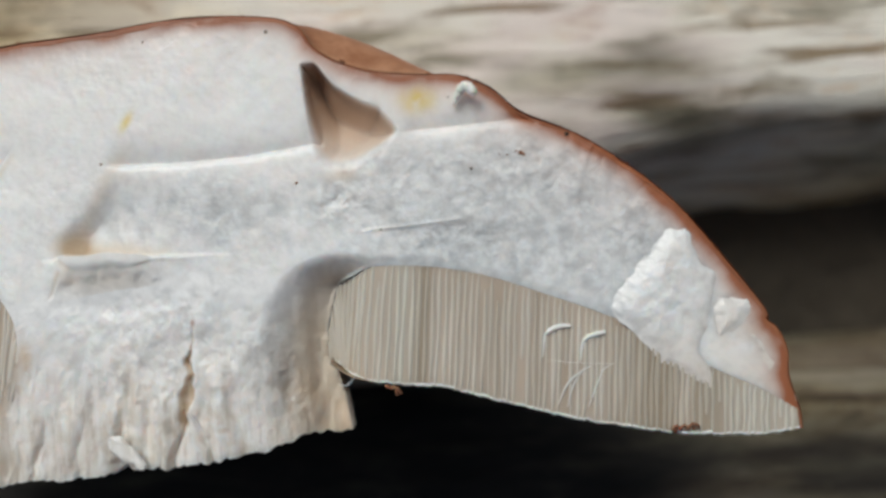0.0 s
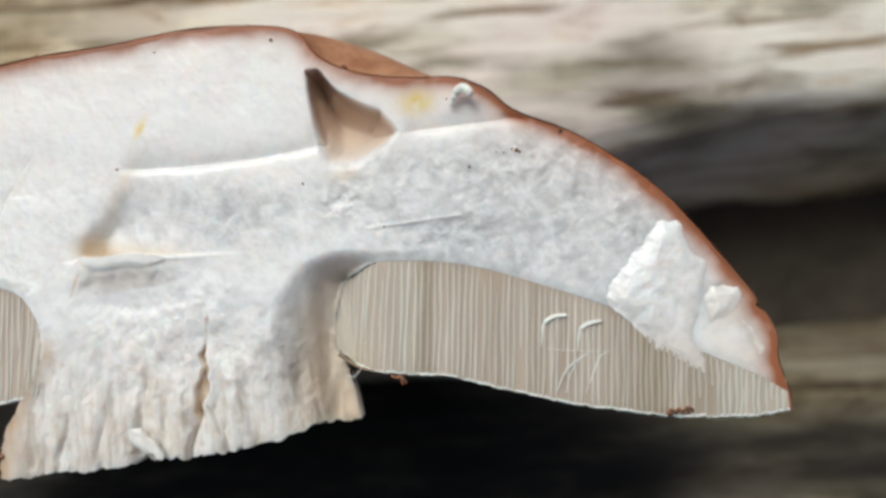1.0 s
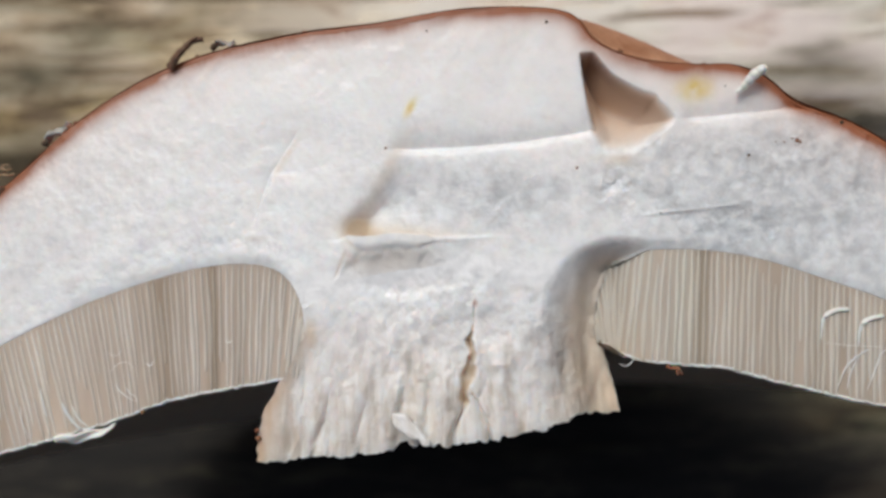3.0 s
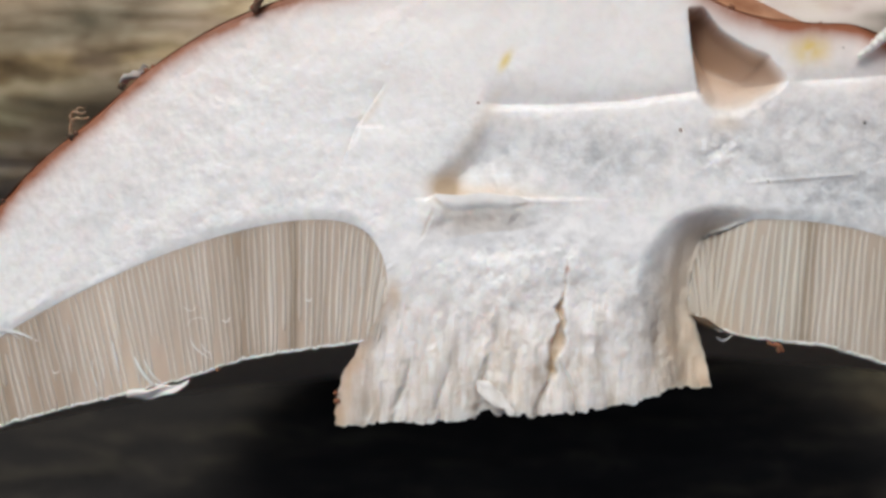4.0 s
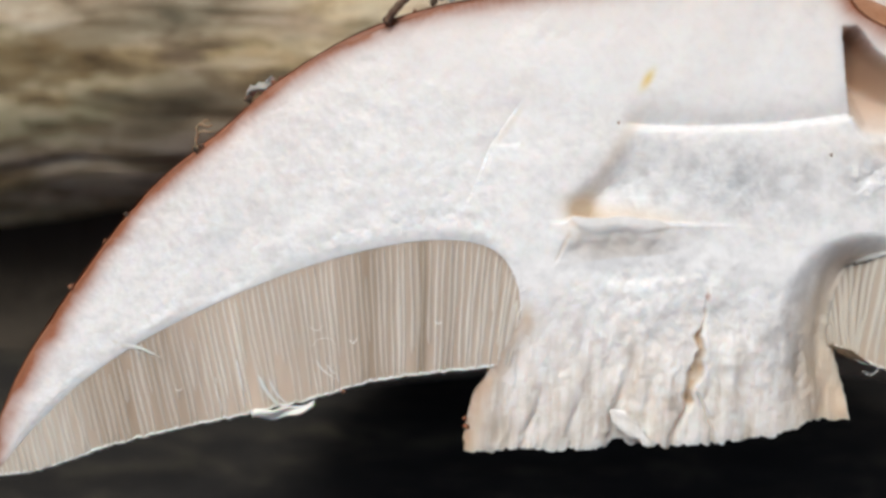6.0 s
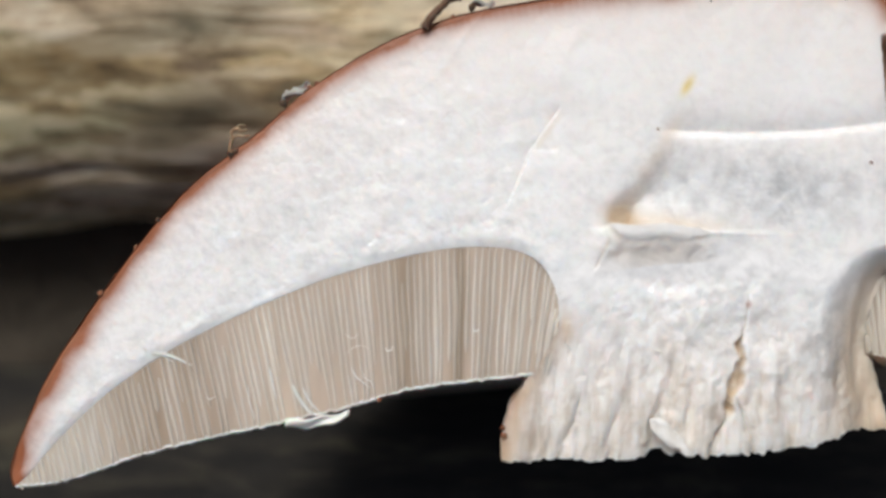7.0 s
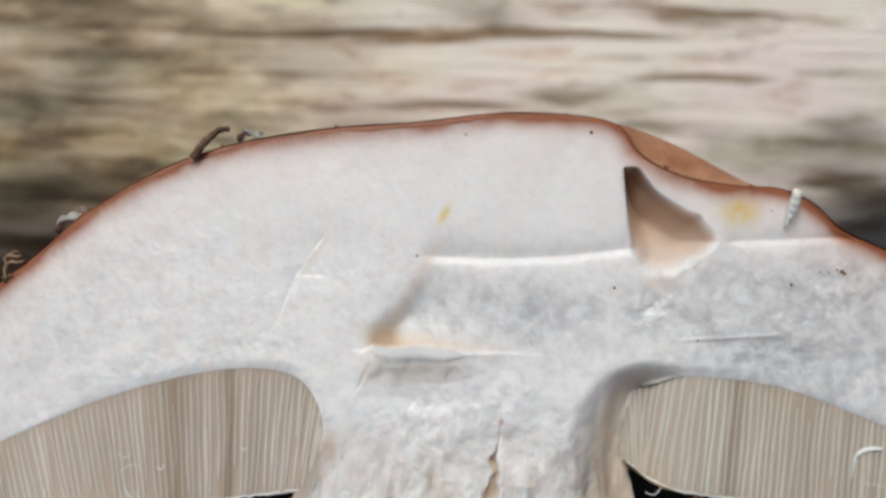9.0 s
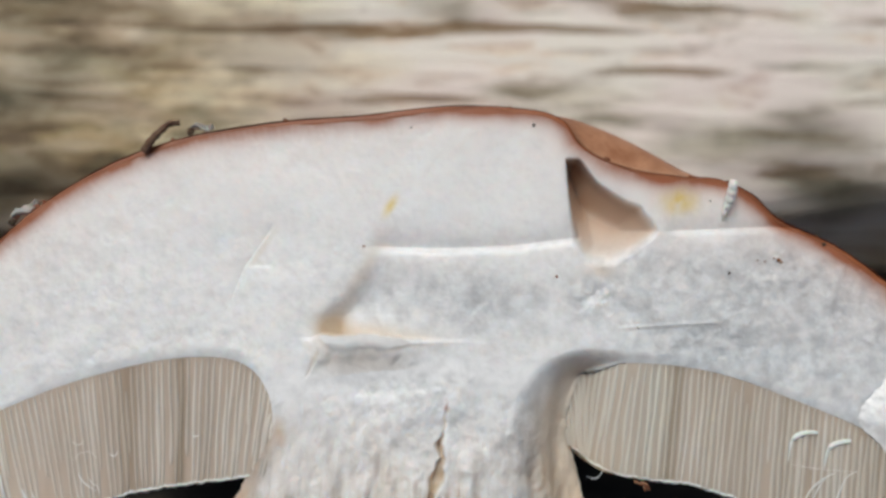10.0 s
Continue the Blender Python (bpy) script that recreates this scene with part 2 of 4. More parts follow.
def spline(points, count):
    """Catmull-Rom curve through control points, at even steps of length."""
    p = np.array(points, float)
    p = np.vstack([2 * p[0] - p[1], p, 2 * p[-1] - p[-2]])
    t = np.linspace(0, 1, 24, endpoint=False)[:, None]
    out = []
    for a, b, c, d in zip(p, p[1:], p[2:], p[3:]):
        out.append(0.5 * (2 * b + (c - a) * t + (2 * a - 5 * b + 4 * c - d) * t**2 + (3 * b - a - 3 * c + d) * t**3))
    q = np.vstack([*out, p[-2:-1]])
    s = np.r_[0, np.cumsum(np.linalg.norm(np.diff(q, axis=0), axis=1))]
    at = np.linspace(0, s[-1], count)
    return np.stack([np.interp(at, s, q[:, k]) for k in range(q.shape[1])], 1)


def hashed(i, j, seed):
    h = (i.astype(np.int64) * 374761393 + j.astype(np.int64) * 668265263 + seed * 974634777) & 0x7FFFFFFF
    h = ((h ^ (h >> 13)) * 1274126177) & 0x7FFFFFFF
    return ((h ^ (h >> 16)) & 0xFFFF) / 65535.0


def lumps(x, y, size, seed=0, octaves=3, keep=0.5):
    """Smooth noise about zero, -1 to 1, with features of the given size."""
    out, amp, total = np.zeros_like(x, float), 1.0, 0.0
    for o in range(octaves):
        u, v = x / size + 17.3 * o, y / size - 9.1 * o
        i, j = np.floor(u), np.floor(v)
        a, b = u - i, v - j
        a, b = a * a * a * (a * (a * 6 - 15) + 10), b * b * b * (b * (b * 6 - 15) + 10)
        s = seed + 31 * o
        n = (hashed(i, j, s) * (1 - a) + hashed(i + 1, j, s) * a) * (1 - b) + (hashed(i, j + 1, s) * (1 - a) + hashed(i + 1, j + 1, s) * a) * b
        out, total, amp, size = out + amp * (2 * n - 1), total + amp, amp * keep, size / 2
    return out / total


def step(a, b, x):
    t = np.clip((x - a) / (b - a), 0, 1)
    return t * t * (3 - 2 * t)


def inside(poly, x, y):
    """Whether points lie in a closed outline."""
    px, py = poly[:, 0], poly[:, 1]
    qx, qy = np.roll(px, -1), np.roll(py, -1)
    hit = np.zeros(x.shape, bool)
    for a, b, c, d in zip(px, py, qx, qy):
        if b != d:
            hit ^= ((b > y) != (d > y)) & (x < (c - a) * (y - b) / (d - b) + a)
    return hit


def distance(curve, x, y):
    """Distance from points to the nearest sample of a curve."""
    out = np.empty(len(x))
    for k in range(0, len(x), 4000):
        d = (x[k : k + 4000, None] - curve[None, :, 0]) ** 2 + (y[k : k + 4000, None] - curve[None, :, 1]) ** 2
        out[k : k + 4000] = np.sqrt(d.min(1))
    return out


def sheet(outline, cell, height, skirt=0.25, choose=None):
    """A relief that fills an outline: a fine grid with its rim drawn onto the outline and a skirt behind it."""
    lo, hi = outline.min(0) - cell, outline.max(0) + cell
    nx, ny = int((hi[0] - lo[0]) / cell) + 1, int((hi[1] - lo[1]) / cell) + 1
    gx, gy = np.meshgrid(lo[0] + cell * np.arange(nx + 1), lo[1] + cell * np.arange(ny + 1), indexing="ij")
    cx, cy = gx[:-1, :-1] + cell / 2, gy[:-1, :-1] + cell / 2
    keep = inside(outline, cx, cy)
    ids = np.arange(gx.size).reshape(gx.shape)
    quads = np.stack([ids[:-1, :-1], ids[1:, :-1], ids[1:, 1:], ids[:-1, 1:]], -1)
    full = quads[keep]
    uses = np.bincount(full.ravel(), minlength=gx.size)
    x, y = gx.ravel().copy(), gy.ravel().copy()
    rim = np.where((uses > 0) & (uses < 4))[0]
    for k in range(0, len(rim), 1000):
        r = rim[k : k + 1000]
        d = (x[r, None] - outline[None, :, 0]) ** 2 + (y[r, None] - outline[None, :, 1]) ** 2
        n = d.argmin(1)
        x[r], y[r] = outline[n, 0], outline[n, 1]
    if choose is not None:
        full = quads[keep & choose(cx, cy)]
    used = np.unique(full)
    back = np.full(gx.size, -1)
    back[used] = np.arange(len(used))
    x, y, faces = x[used], y[used], back[full]
    z = height(x, y)
    edges = np.sort(np.stack([faces, np.roll(faces, -1, 1)], -1).reshape(-1, 2), 1)
    key, first, count = np.unique(edges[:, 0] * len(used) + edges[:, 1], return_index=True, return_counts=True)
    open_edges = np.stack([faces, np.roll(faces, -1, 1)], -1).reshape(-1, 2)[first[count == 1]]
    on_rim = np.isin(used, rim)
    open_edges = open_edges[on_rim[open_edges].all(1)]
    ring = np.unique(open_edges)
    low = np.full(len(used), -1)
    low[ring] = len(used) + np.arange(len(ring))
    verts = np.vstack([np.stack([x, y, z], 1), np.stack([x[ring], y[ring], z[ring] - skirt], 1)])
    wall = np.stack([open_edges[:, 1], open_edges[:, 0], low[open_edges[:, 0]], low[open_edges[:, 1]]], 1)
    return verts, np.vstack([faces, wall])


def rod(path, radii, sides=7, flat=1.0):
    """A closed rod along points, with a radius at each."""
    path = np.array(path, float)
    n, verts, faces = len(path), [], []
    for k, p in enumerate(path):
        ahead = Vector(path[min(k + 1, n - 1)] - path[max(k - 1, 0)]).normalized()
        side = ahead.cross(Vector((0.03, 0.05, 1))).normalized()
        up = side.cross(ahead)
        for s in range(sides):
            a = 2 * math.pi * s / sides
            verts.append(Vector(p) + radii[k] * (math.cos(a) * side + flat * math.sin(a) * up))
    for k in range(n - 1):
        for s in range(sides):
            a, b = k * sides + s, k * sides + (s + 1) % sides
            faces.append((a, b, b + sides, a + sides))
    faces += [tuple(range(sides - 1, -1, -1)), tuple(range((n - 1) * sides, n * sides))]
    return [tuple(v) for v in verts], faces


def crumb(x, y, z, size, seed, squash=0.7):
    """A small rough lump."""
    bm = bmesh.new()
    bmesh.ops.create_icosphere(bm, subdivisions=2, radius=1.0)
    rnd = random.Random(seed)
    off = Vector((rnd.random() * 50, rnd.random() * 50, rnd.random() * 50))
    for v in bm.verts:
        v.co *= 1 + 0.45 * noise.noise(v.co * 1.4 + off) + 0.2 * noise.noise(v.co * 3.5 + off)
        v.co = Vector((v.co.x * size * CM, v.co.y * size * CM * (0.7 + 0.5 * rnd.random()), v.co.z * size * squash * CM)) + Vector((x, y, z)) * CM
    mesh = bpy.data.meshes.new("crumb")
    bm.to_mesh(mesh)
    bm.free()
    return mesh


# ---------------------------------------------------------------- outlines of the cut face
AXIS = 0.10   # the stem's axis
CROWN = (0.10, 2.36)
# from the crown down to each rim
LEFT = [CROWN, (-0.41, 2.29), (-0.94, 2.245), (-1.48, 2.16), (-1.93, 2.05), (-2.40, 1.86), (-2.91, 1.54), (-3.40, 1.12), (-3.93, 0.67), (-4.44, 0.02), (-4.88, -0.66), (-5.11, -1.20), (-5.19, -1.45), (-5.16, -1.59)]
RIGHT = [CROWN, (0.37, 2.385), (0.73, 2.38), (1.08, 2.345), (1.26, 2.26), (1.37, 2.10), (1.55, 1.98), (1.83, 1.89), (2.20, 1.845), (2.49, 1.83), (2.75, 1.72), (2.98, 1.52), (3.47, 1.29), (4.04, 0.86), (4.43, 0.41), (4.79, -0.09), (4.80, -0.18), (4.88, -0.25), (4.95, -0.42), (4.95, -0.62), (5.02, -0.88), (5.03, -1.03)]
FULL_RIGHT = [CROWN, (0.37, 2.385), (0.73, 2.385), (1.08, 2.36), (1.35, 2.36), (1.62, 2.30), (1.90, 2.20), (2.18, 2.06), (2.48, 1.88), (2.75, 1.72), (3.00, 1.54), (3.47, 1.29), (4.02, 0.83), (4.40, 0.39), (4.72, -0.08), (4.92, -0.46), (4.99, -0.85), (5.01, -1.03)]
TUBE_TOP_L = [(-5.13, -1.58), (-5.02, -1.46), (-4.82, -1.22), (-4.48, -0.88), (-4.08, -0.58), (-3.67, -0.34), (-3.20, -0.11), (-2.78, 0.07), (-2.35, 0.21), (-1.93, 0.31), (-1.59, 0.34), (-1.34, 0.31), (-1.17, 0.21), (-1.06, 0.01), (-1.03, -0.25)]
TUBE_LOW_L = [(-5.15, -1.60), (-4.81, -1.55), (-4.52, -1.45), (-4.17, -1.32), (-3.73, -1.19), (-3.09, -1.03), (-2.58, -0.89), (-2.15, -0.75), (-1.73, -0.68), (-1.20, -0.60)]
TUBE_TOP_R = [(1.37, -0.30), (1.35, -0.07), (1.43, 0.20), (1.65, 0.33), (1.93, 0.35), (2.29, 0.32), (2.66, 0.24), (3.11, 0.08), (3.64, -0.13), (3.99, -0.33), (4.37, -0.54), (4.76, -0.73), (5.00, -0.88)]
TUBE_LOW_R = [(1.40, -0.40), (1.60, -0.52), (1.87, -0.56), (2.33, -0.62), (2.78, -0.75), (3.27, -0.88), (3.67, -0.96), (4.12, -1.03), (4.70, -1.06), (5.01, -1.03)]
STEM_SIDE_L = [(-1.03, -0.25), (-1.15, -0.47), (-1.29, -0.68), (-1.40, -0.94), (-1.44, -1.25)]
STEM_FOOT = [(-1.44, -1.25), (-0.99, -1.24), (-0.60, -1.23), (-0.38, -1.22), (-0.30, -1.16), (0.09, -1.175), (0.56, -1.12), (0.91, -1.06), (1.17, -0.97), (1.52, -0.97)]
STEM_SIDE_R = [(1.52, -0.97), (1.48, -0.75), (1.42, -0.50), (1.37, -0.28), (1.36, -0.08), (1.44, 0.20)]
HOLE = [(1.27, 1.965), (1.37, 1.96), (1.45, 1.86), (1.54, 1.765), (1.73, 1.65), (1.86, 1.60), (1.90, 1.55), (2.00, 1.44), (1.99, 1.37), (1.84, 1.24), (1.66, 1.12), (1.48, 1.11), (1.37, 1.19), (1.33, 1.35), (1.29, 1.70)]
WEDGE = [(4.09, 0.58), (4.26, 0.54), (4.33, 0.37), (4.48, 0.20), (4.44, 0.03), (4.39, -0.17), (4.35, -0.40), (4.40, -0.61), (4.38, -0.77), (4.21, -0.63), (3.99, -0.51), (3.87, -0.35), (3.73, -0.19), (3.62, -0.08), (3.67, 0.06), (3.78, 0.22), (3.92, 0.39)]
FLAKES = [[(4.40, 0.02), (4.50, 0.03), (4.60, 0.03), (4.69, 0.01), (4.71, -0.09), (4.66, -0.21), (4.52, -0.30), (4.38, -0.28)], [(4.65, -0.22), (4.72, -0.27), (4.80, -0.37), (4.87, -0.52), (4.80, -0.58), (4.72, -0.45), (4.64, -0.33)]]

skin_l, skin_r, skin_full = spline(LEFT, 260), spline(RIGHT, 300), spline(FULL_RIGHT, 300)
top_l, low_l = spline(TUBE_TOP_L, 300), spline(TUBE_LOW_L, 300)
top_r, low_r = spline(TUBE_TOP_R, 300), spline(TUBE_LOW_R, 300)
SKIN_THICK = 0.048


def ragged(curve, amount, size, seed):
    """The curve shaken sideways."""
    s = np.r_[0, np.cumsum(np.linalg.norm(np.diff(curve, axis=0), axis=1))]
    along = np.gradient(curve, axis=0)
    along /= np.linalg.norm(along, axis=1, keepdims=True) + 1e-9
    off = amount * lumps(s, s * 0, size, seed, 4, 0.65)
    off *= np.minimum(1, np.minimum(s, s[-1] - s) / 0.1)
    return curve + np.stack([-along[:, 1], along[:, 0]], 1) * off[:, None]


def inward(curve, amount):
    """A curve from left to right, moved down by its normal."""
    along = np.gradient(curve, axis=0)
    along /= np.linalg.norm(along, axis=1, keepdims=True) + 1e-9
    return curve + np.stack([along[:, 1], -along[:, 0]], 1) * np.reshape(amount, (-1, 1))


rim_line = ragged(np.vstack([skin_l[::-1], skin_r[1:]]), 0.008, 0.30, 5)
taper = np.minimum(1, np.minimum(np.arange(len(rim_line)), np.arange(len(rim_line))[::-1]) / 40) * SKIN_THICK * (0.75 + 0.45 * lumps(np.arange(len(rim_line)) / 14.0, np.zeros(len(rim_line)), 1.0, 35, 3)) + 0.004
taper *= 1 - 0.55 * step(1.2, 1.4, rim_line[:, 0]) * step(2.6, 2.4, rim_line[:, 0])
skin_inner = inward(rim_line, taper)


# ---------------------------------------------------------------- the relief of the cut face
hole_line = spline(HOLE + HOLE[:1], 260)
wedge_line = ragged(spline(WEDGE + WEDGE[:1], 400), 0.035, 0.15, 9)
stem_foot = ragged(spline(STEM_FOOT, 700), 0.040, 0.075, 3)
stem_side_l = ragged(spline(STEM_SIDE_L, 220), 0.030, 0.10, 4)
stem_side_r = ragged(spline(STEM_SIDE_R, 160), 0.015, 0.2, 6)
slit = np.array([(-0.34, 1.245), (0.23, 1.235), (0.80, 1.262), (1.32, 1.335)])
slit_r = np.array([(2.02, 1.40), (2.53, 1.432), (3.05, 1.465)])


def tube_sink(x):
    """How far the tubes beside the stem lie behind the cut."""
    return 0.40 * step(1.88, 1.24, x) ** 1.2


def stem_turn(x, y):
    """How far round the stem's outer side has turned away from the cut, 0 to 1."""
    from_x = 0.90 + 0.05 * lumps(y, y * 0, 0.4, 21) + 0.12 * step(-0.2, 0.30, y)
    return np.clip((x - from_x) / (1.50 - from_x), 0, 1) * (x < 1.62)


ARCH = [(2.02, 0.36), (1.84, 0.42), (1.64, 0.46), (1.40, 0.46), (1.17, 0.38), (1.00, 0.23), (0.89, 0.05), (0.84, -0.16), (0.82, -0.42), (0.83, -0.68), (0.86, -0.95), (0.90, -1.25)]
arch = spline(ARCH, 160)
arch_floor = np.vstack([spline(TUBE_TOP_R, 160)[:90][::-1], spline(STEM_SIDE_R, 60)[::-1]])
arch_area = np.vstack([arch, [(1.75, -1.25), (1.75, 0.0), (2.02, 0.30)]])


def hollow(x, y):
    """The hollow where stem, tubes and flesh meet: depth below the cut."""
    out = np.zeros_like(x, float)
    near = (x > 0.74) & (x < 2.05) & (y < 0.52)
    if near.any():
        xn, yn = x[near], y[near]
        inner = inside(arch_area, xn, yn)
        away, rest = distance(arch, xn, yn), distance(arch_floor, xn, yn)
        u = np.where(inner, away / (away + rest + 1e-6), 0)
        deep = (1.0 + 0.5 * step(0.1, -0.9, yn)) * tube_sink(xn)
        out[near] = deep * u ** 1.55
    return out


def crumbs(x, y, size, seed):
    """Loose crumbly relief about zero, rough down to small grains."""
    return 1.5 * lumps(x, y, size, seed, 4, 0.72)


CRACK_X, CRACK_Y = [0.23, 0.24, 0.28, 0.32, 0.29, 0.33, 0.34], [-0.83, -0.74, -0.57, -0.44, -0.32, -0.19, 0.02]
# centre line from below, half width, depth
FURROWS = (
    ([0.11, 0.16, 0.21, 0.24], [-1.20, -1.02, -0.90, -0.76], 0.022, 0.075),
    ([0.43, 0.38, 0.34, 0.27], [-1.06, -0.94, -0.84, -0.70], 0.018, 0.055),
    ([-0.35, -0.29, -0.31, -0.25], [-1.25, -1.09, -0.93, -0.72], 0.045, 0.08),
    ([-1.02, -0.90, -0.84], [-1.25, -0.95, -0.70], 0.028, 0.028),
    ([-0.66, -0.62, -0.56], [-1.25, -1.00, -0.80], 0.025, 0.022),
    ([-0.12, -0.07, -0.02], [-1.22, -0.90, -0.60], 0.040, 0.030),
    ([0.72, 0.66, 0.60], [-1.15, -0.85, -0.60], 0.050, 0.022),
)


def crack_gap(x, y):
    """Distance from the crack's centre line and its half width there."""
    cx = np.interp(y, CRACK_Y, CRACK_X) + 0.014 * lumps(y, y * 0, 0.07, 8, 2)
    wide = np.interp(y, [-0.90, -0.74, -0.60, -0.46, -0.36, -0.26, 0.02], [0.020, 0.046, 0.052, 0.034, 0.046, 0.014, 0.009])
    return x - cx, wide * (0.8 + 0.5 * lumps(y, y * 0, 0.10, 48, 2))


def ledge_top(x):
    """The torn upper edge of the ledge."""
    return np.interp(x, [-0.75, -0.66, -0.47, -0.26, -0.02, 0.3, 0.8], [0.50, 0.54, 0.52, 0.54, 0.51, 0.495, 0.50]) + 0.008 * lumps(x, x * 0, 0.09, 18, 2)


def joint_mask(x, y):
    """Where the stem's fibres run into the cap: fluffy flesh."""
    return np.exp(-(((x - 0.05) / 1.0) ** 4) - ((y + 0.28) / 0.50) ** 4)


def left_band(x, y):
    """The fluffy strip over the left tubes, and fainter above it."""
    over = y - np.interp(x, top_l[:, 0], top_l[:, 1])
    strip = np.exp(-(((over - 0.13) / 0.20) ** 2)) * step(-0.4, -1.1, x)
    return np.maximum(strip, 0.40 * np.exp(-(((over - 0.65) / 0.55) ** 2)) * step(-0.6, -1.2, x))


def roughness_mask(x, y):
    smooth = 0.28 + 0.30 * step(1.7, 0.9, y)
    return np.clip(np.maximum.reduce([smooth, 0.85 * grain_shade_mask(x, y), joint_mask(x, y), 0.9 * left_band(x, y), step(-0.2, -0.6, y) * (np.abs(x) < 1.6)]) * (0.9 + 0.3 * lumps(x, y, 0.4, 12)), 0, 1)


def face_height(x, y):
    h = 0.014 * lumps(x, y, 1.6, 1, 2) + 0.011 * lumps(x, y, 0.40, 2, 3) + 0.0035 * lumps(x, y, 0.12, 3, 3, 0.8)
    stem = step(-0.10, -0.60, y) * step(1.75, 1.55, np.abs(x - 0.02))
    # crumbly, greyish flesh
    h += grain_shade_mask(x, y) * 0.010 * crumbs(x, y, 0.17, 4)
    # crumbs where the flesh was torn: over the left tubes and where stem meets cap
    h += left_band(x, y) * (0.014 * lumps(x, y, 0.34, 41, 2) + 0.009 * crumbs(x, y, 0.20, 42))
    h += 0.0075 * lumps(x, y, 0.24, 77, 4, 0.62) * step(-0.5, -1.3, x) * step(1.9, 1.3, y)
    joint = joint_mask(x, y)
    h += joint * (0.030 * lumps(x, y * 0.8, 0.36, 16, 2) + 0.016 * crumbs(x, y * 0.8, 0.20, 43))
    # fibres of the stem, spreading downwards
    lean = x / (1 - 0.10 * (y + 0.3)) + 0.03 * lumps(x, y, 0.35, 44, 2)
    h += stem * (0.026 * lumps(lean, y * 0.30, 0.38, 40, 2) + 0.020 * lumps(lean, y * 0.28, 0.22, 5, 3, 0.7) + 0.015 * crumbs(lean, y * 0.14, 0.10, 6) + 0.006 * lumps(x, y, 0.06, 45, 2, 0.8) - 0.10 * step(-0.35, -1.5, y))
    # knife steps
    for line, x0, x1, deep in ((slit, -0.36, 1.40, 0.060), (slit_r, 1.98, 3.10, 0.040)):
        d = y - np.interp(x, line[:, 0], line[:, 1])
        on = step(x0, x0 + 0.25, x) * step(x1 + 0.02, x1 - 0.02, x)
        h -= on * deep * np.where(d > 0, np.exp(-d / 0.09), np.exp(d / 0.022))
    # pocket over the torn ledge
    top = ledge_top(x)
    d = x - np.interp(y, [0.50, 0.68, 0.87, 1.08, 1.23], [-0.70, -0.65, -0.46, -0.33, -0.22])
    over = step(top - 0.012, top + 0.014, y) * step(1.22, 0.60, y)
    h -= 0.115 * over * step(-0.08, 0.22, d) * np.exp(-np.maximum(d - 0.16, 0) / 0.34)
    # the ledge bulges out and falls away below
    d = top - y
    bulge = step(-0.012, 0.014, d) * step(0.29, 0.08, d + 0.05 * lumps(x, y, 0.16, 19, 3, 0.7)) * step(-0.86, -0.60, x) * step(0.30, -0.10, x)
    h += 0.062 * bulge * (0.92 + 0.16 * lumps(x, y, 0.16, 46, 2))
    h -= 0.020 * np.exp(-(((d - 0.40) / 0.10) ** 2) - ((x + 0.32) / 0.34) ** 2)
    h += 0.014 * np.exp(-(((y - 0.485 - 0.03 * x) / 0.020) ** 2)) * step(-0.05, 0.05, x) * step(0.6, 0.15, x)
    # hair crack beside the ledge
    h -= 0.010 * np.exp(-(((x - np.interp(y, [0.19, 0.40], [-0.78, -0.69])) / 0.014) ** 2)) * step(0.17, 0.24, y) * step(0.45, 0.38, y)
    # shallow crease
    cx = np.interp(y, [0.60, 1.07, 1.40], [-1.46, -1.275, -1.06])
    h -= 0.016 * np.exp(-np.abs(x - cx - 0.03 * lumps(y, x * 0, 0.15, 47)) / 0.07) * step(0.58, 0.7, y) * step(1.43, 1.3, y) * (0.6 + 0.4 * np.sign(cx - x))
    h -= 0.005 * np.exp(-np.abs(y - 1.07) / 0.05) * step(-1.30, -1.22, x) * step(-1.02, -1.12, x) * (y > 1.07)
    # thin raised scar
    sy = 0.62 + 0.08 * (x - 1.6)
    h += 0.016 * np.exp(-(((y - sy) / 0.012) ** 2)) * step(1.6, 1.9, x) * step(2.50, 2.42, x)
    # torn crumbs under the worm hole
    h += 0.030 * crumbs(x, y, 0.10, 76) * np.exp(-(((x - 1.52) / 0.17) ** 2) - ((y - 0.86) / 0.13) ** 2)
    # crack in the stem and the furrows beside it
    d, wide = crack_gap(x, y)
    h -= (0.016 + 0.050 * step(-0.20, -0.34, y)) * step(1.35, 0.55, np.abs(d) / wide) * step(-0.92, -0.80, y) * step(0.05, -0.02, y)
    h += 0.020 * np.exp(-np.abs(np.abs(d) - wide - 0.03) / 0.04) * step(-1.0, -0.8, y) * step(-0.2, -0.32, y)
    for xs, ys, wide, deep in FURROWS:
        cx = np.interp(y, ys, xs) + 0.018 * lumps(y, y * 0, 0.10, 8, 2)
        w = wide * (0.55 + 0.45 * step(ys[-1], ys[0], y) + 0.5 * np.abs(lumps(y, y * 0, 0.16, 48)))
        h -= deep * np.exp(-(((x - cx) / w) ** 2)) * step(ys[-1] + 0.05, ys[-1] - 0.15, y)
    # flush with the tops of the tubes
    for curve, sign in ((top_l, -1), (top_r, 1)):
        above = y - np.interp(x, curve[:, 0], curve[:, 1])
        reach = step(1.15, 1.35, sign * x) * step(0.09, 0.0, above)
        h = h * (1 - reach) - 0.010 * reach
    # the stem's outer side turns away, and the arch over the tubes sinks in
    sunk = hollow(x, y)
    return h - sunk * (1 + 0.05 * lumps(x, y * 0.22, 0.09, 49, 2) + 0.16 * lumps(x, y * 0.5, 0.2, 50, 3))


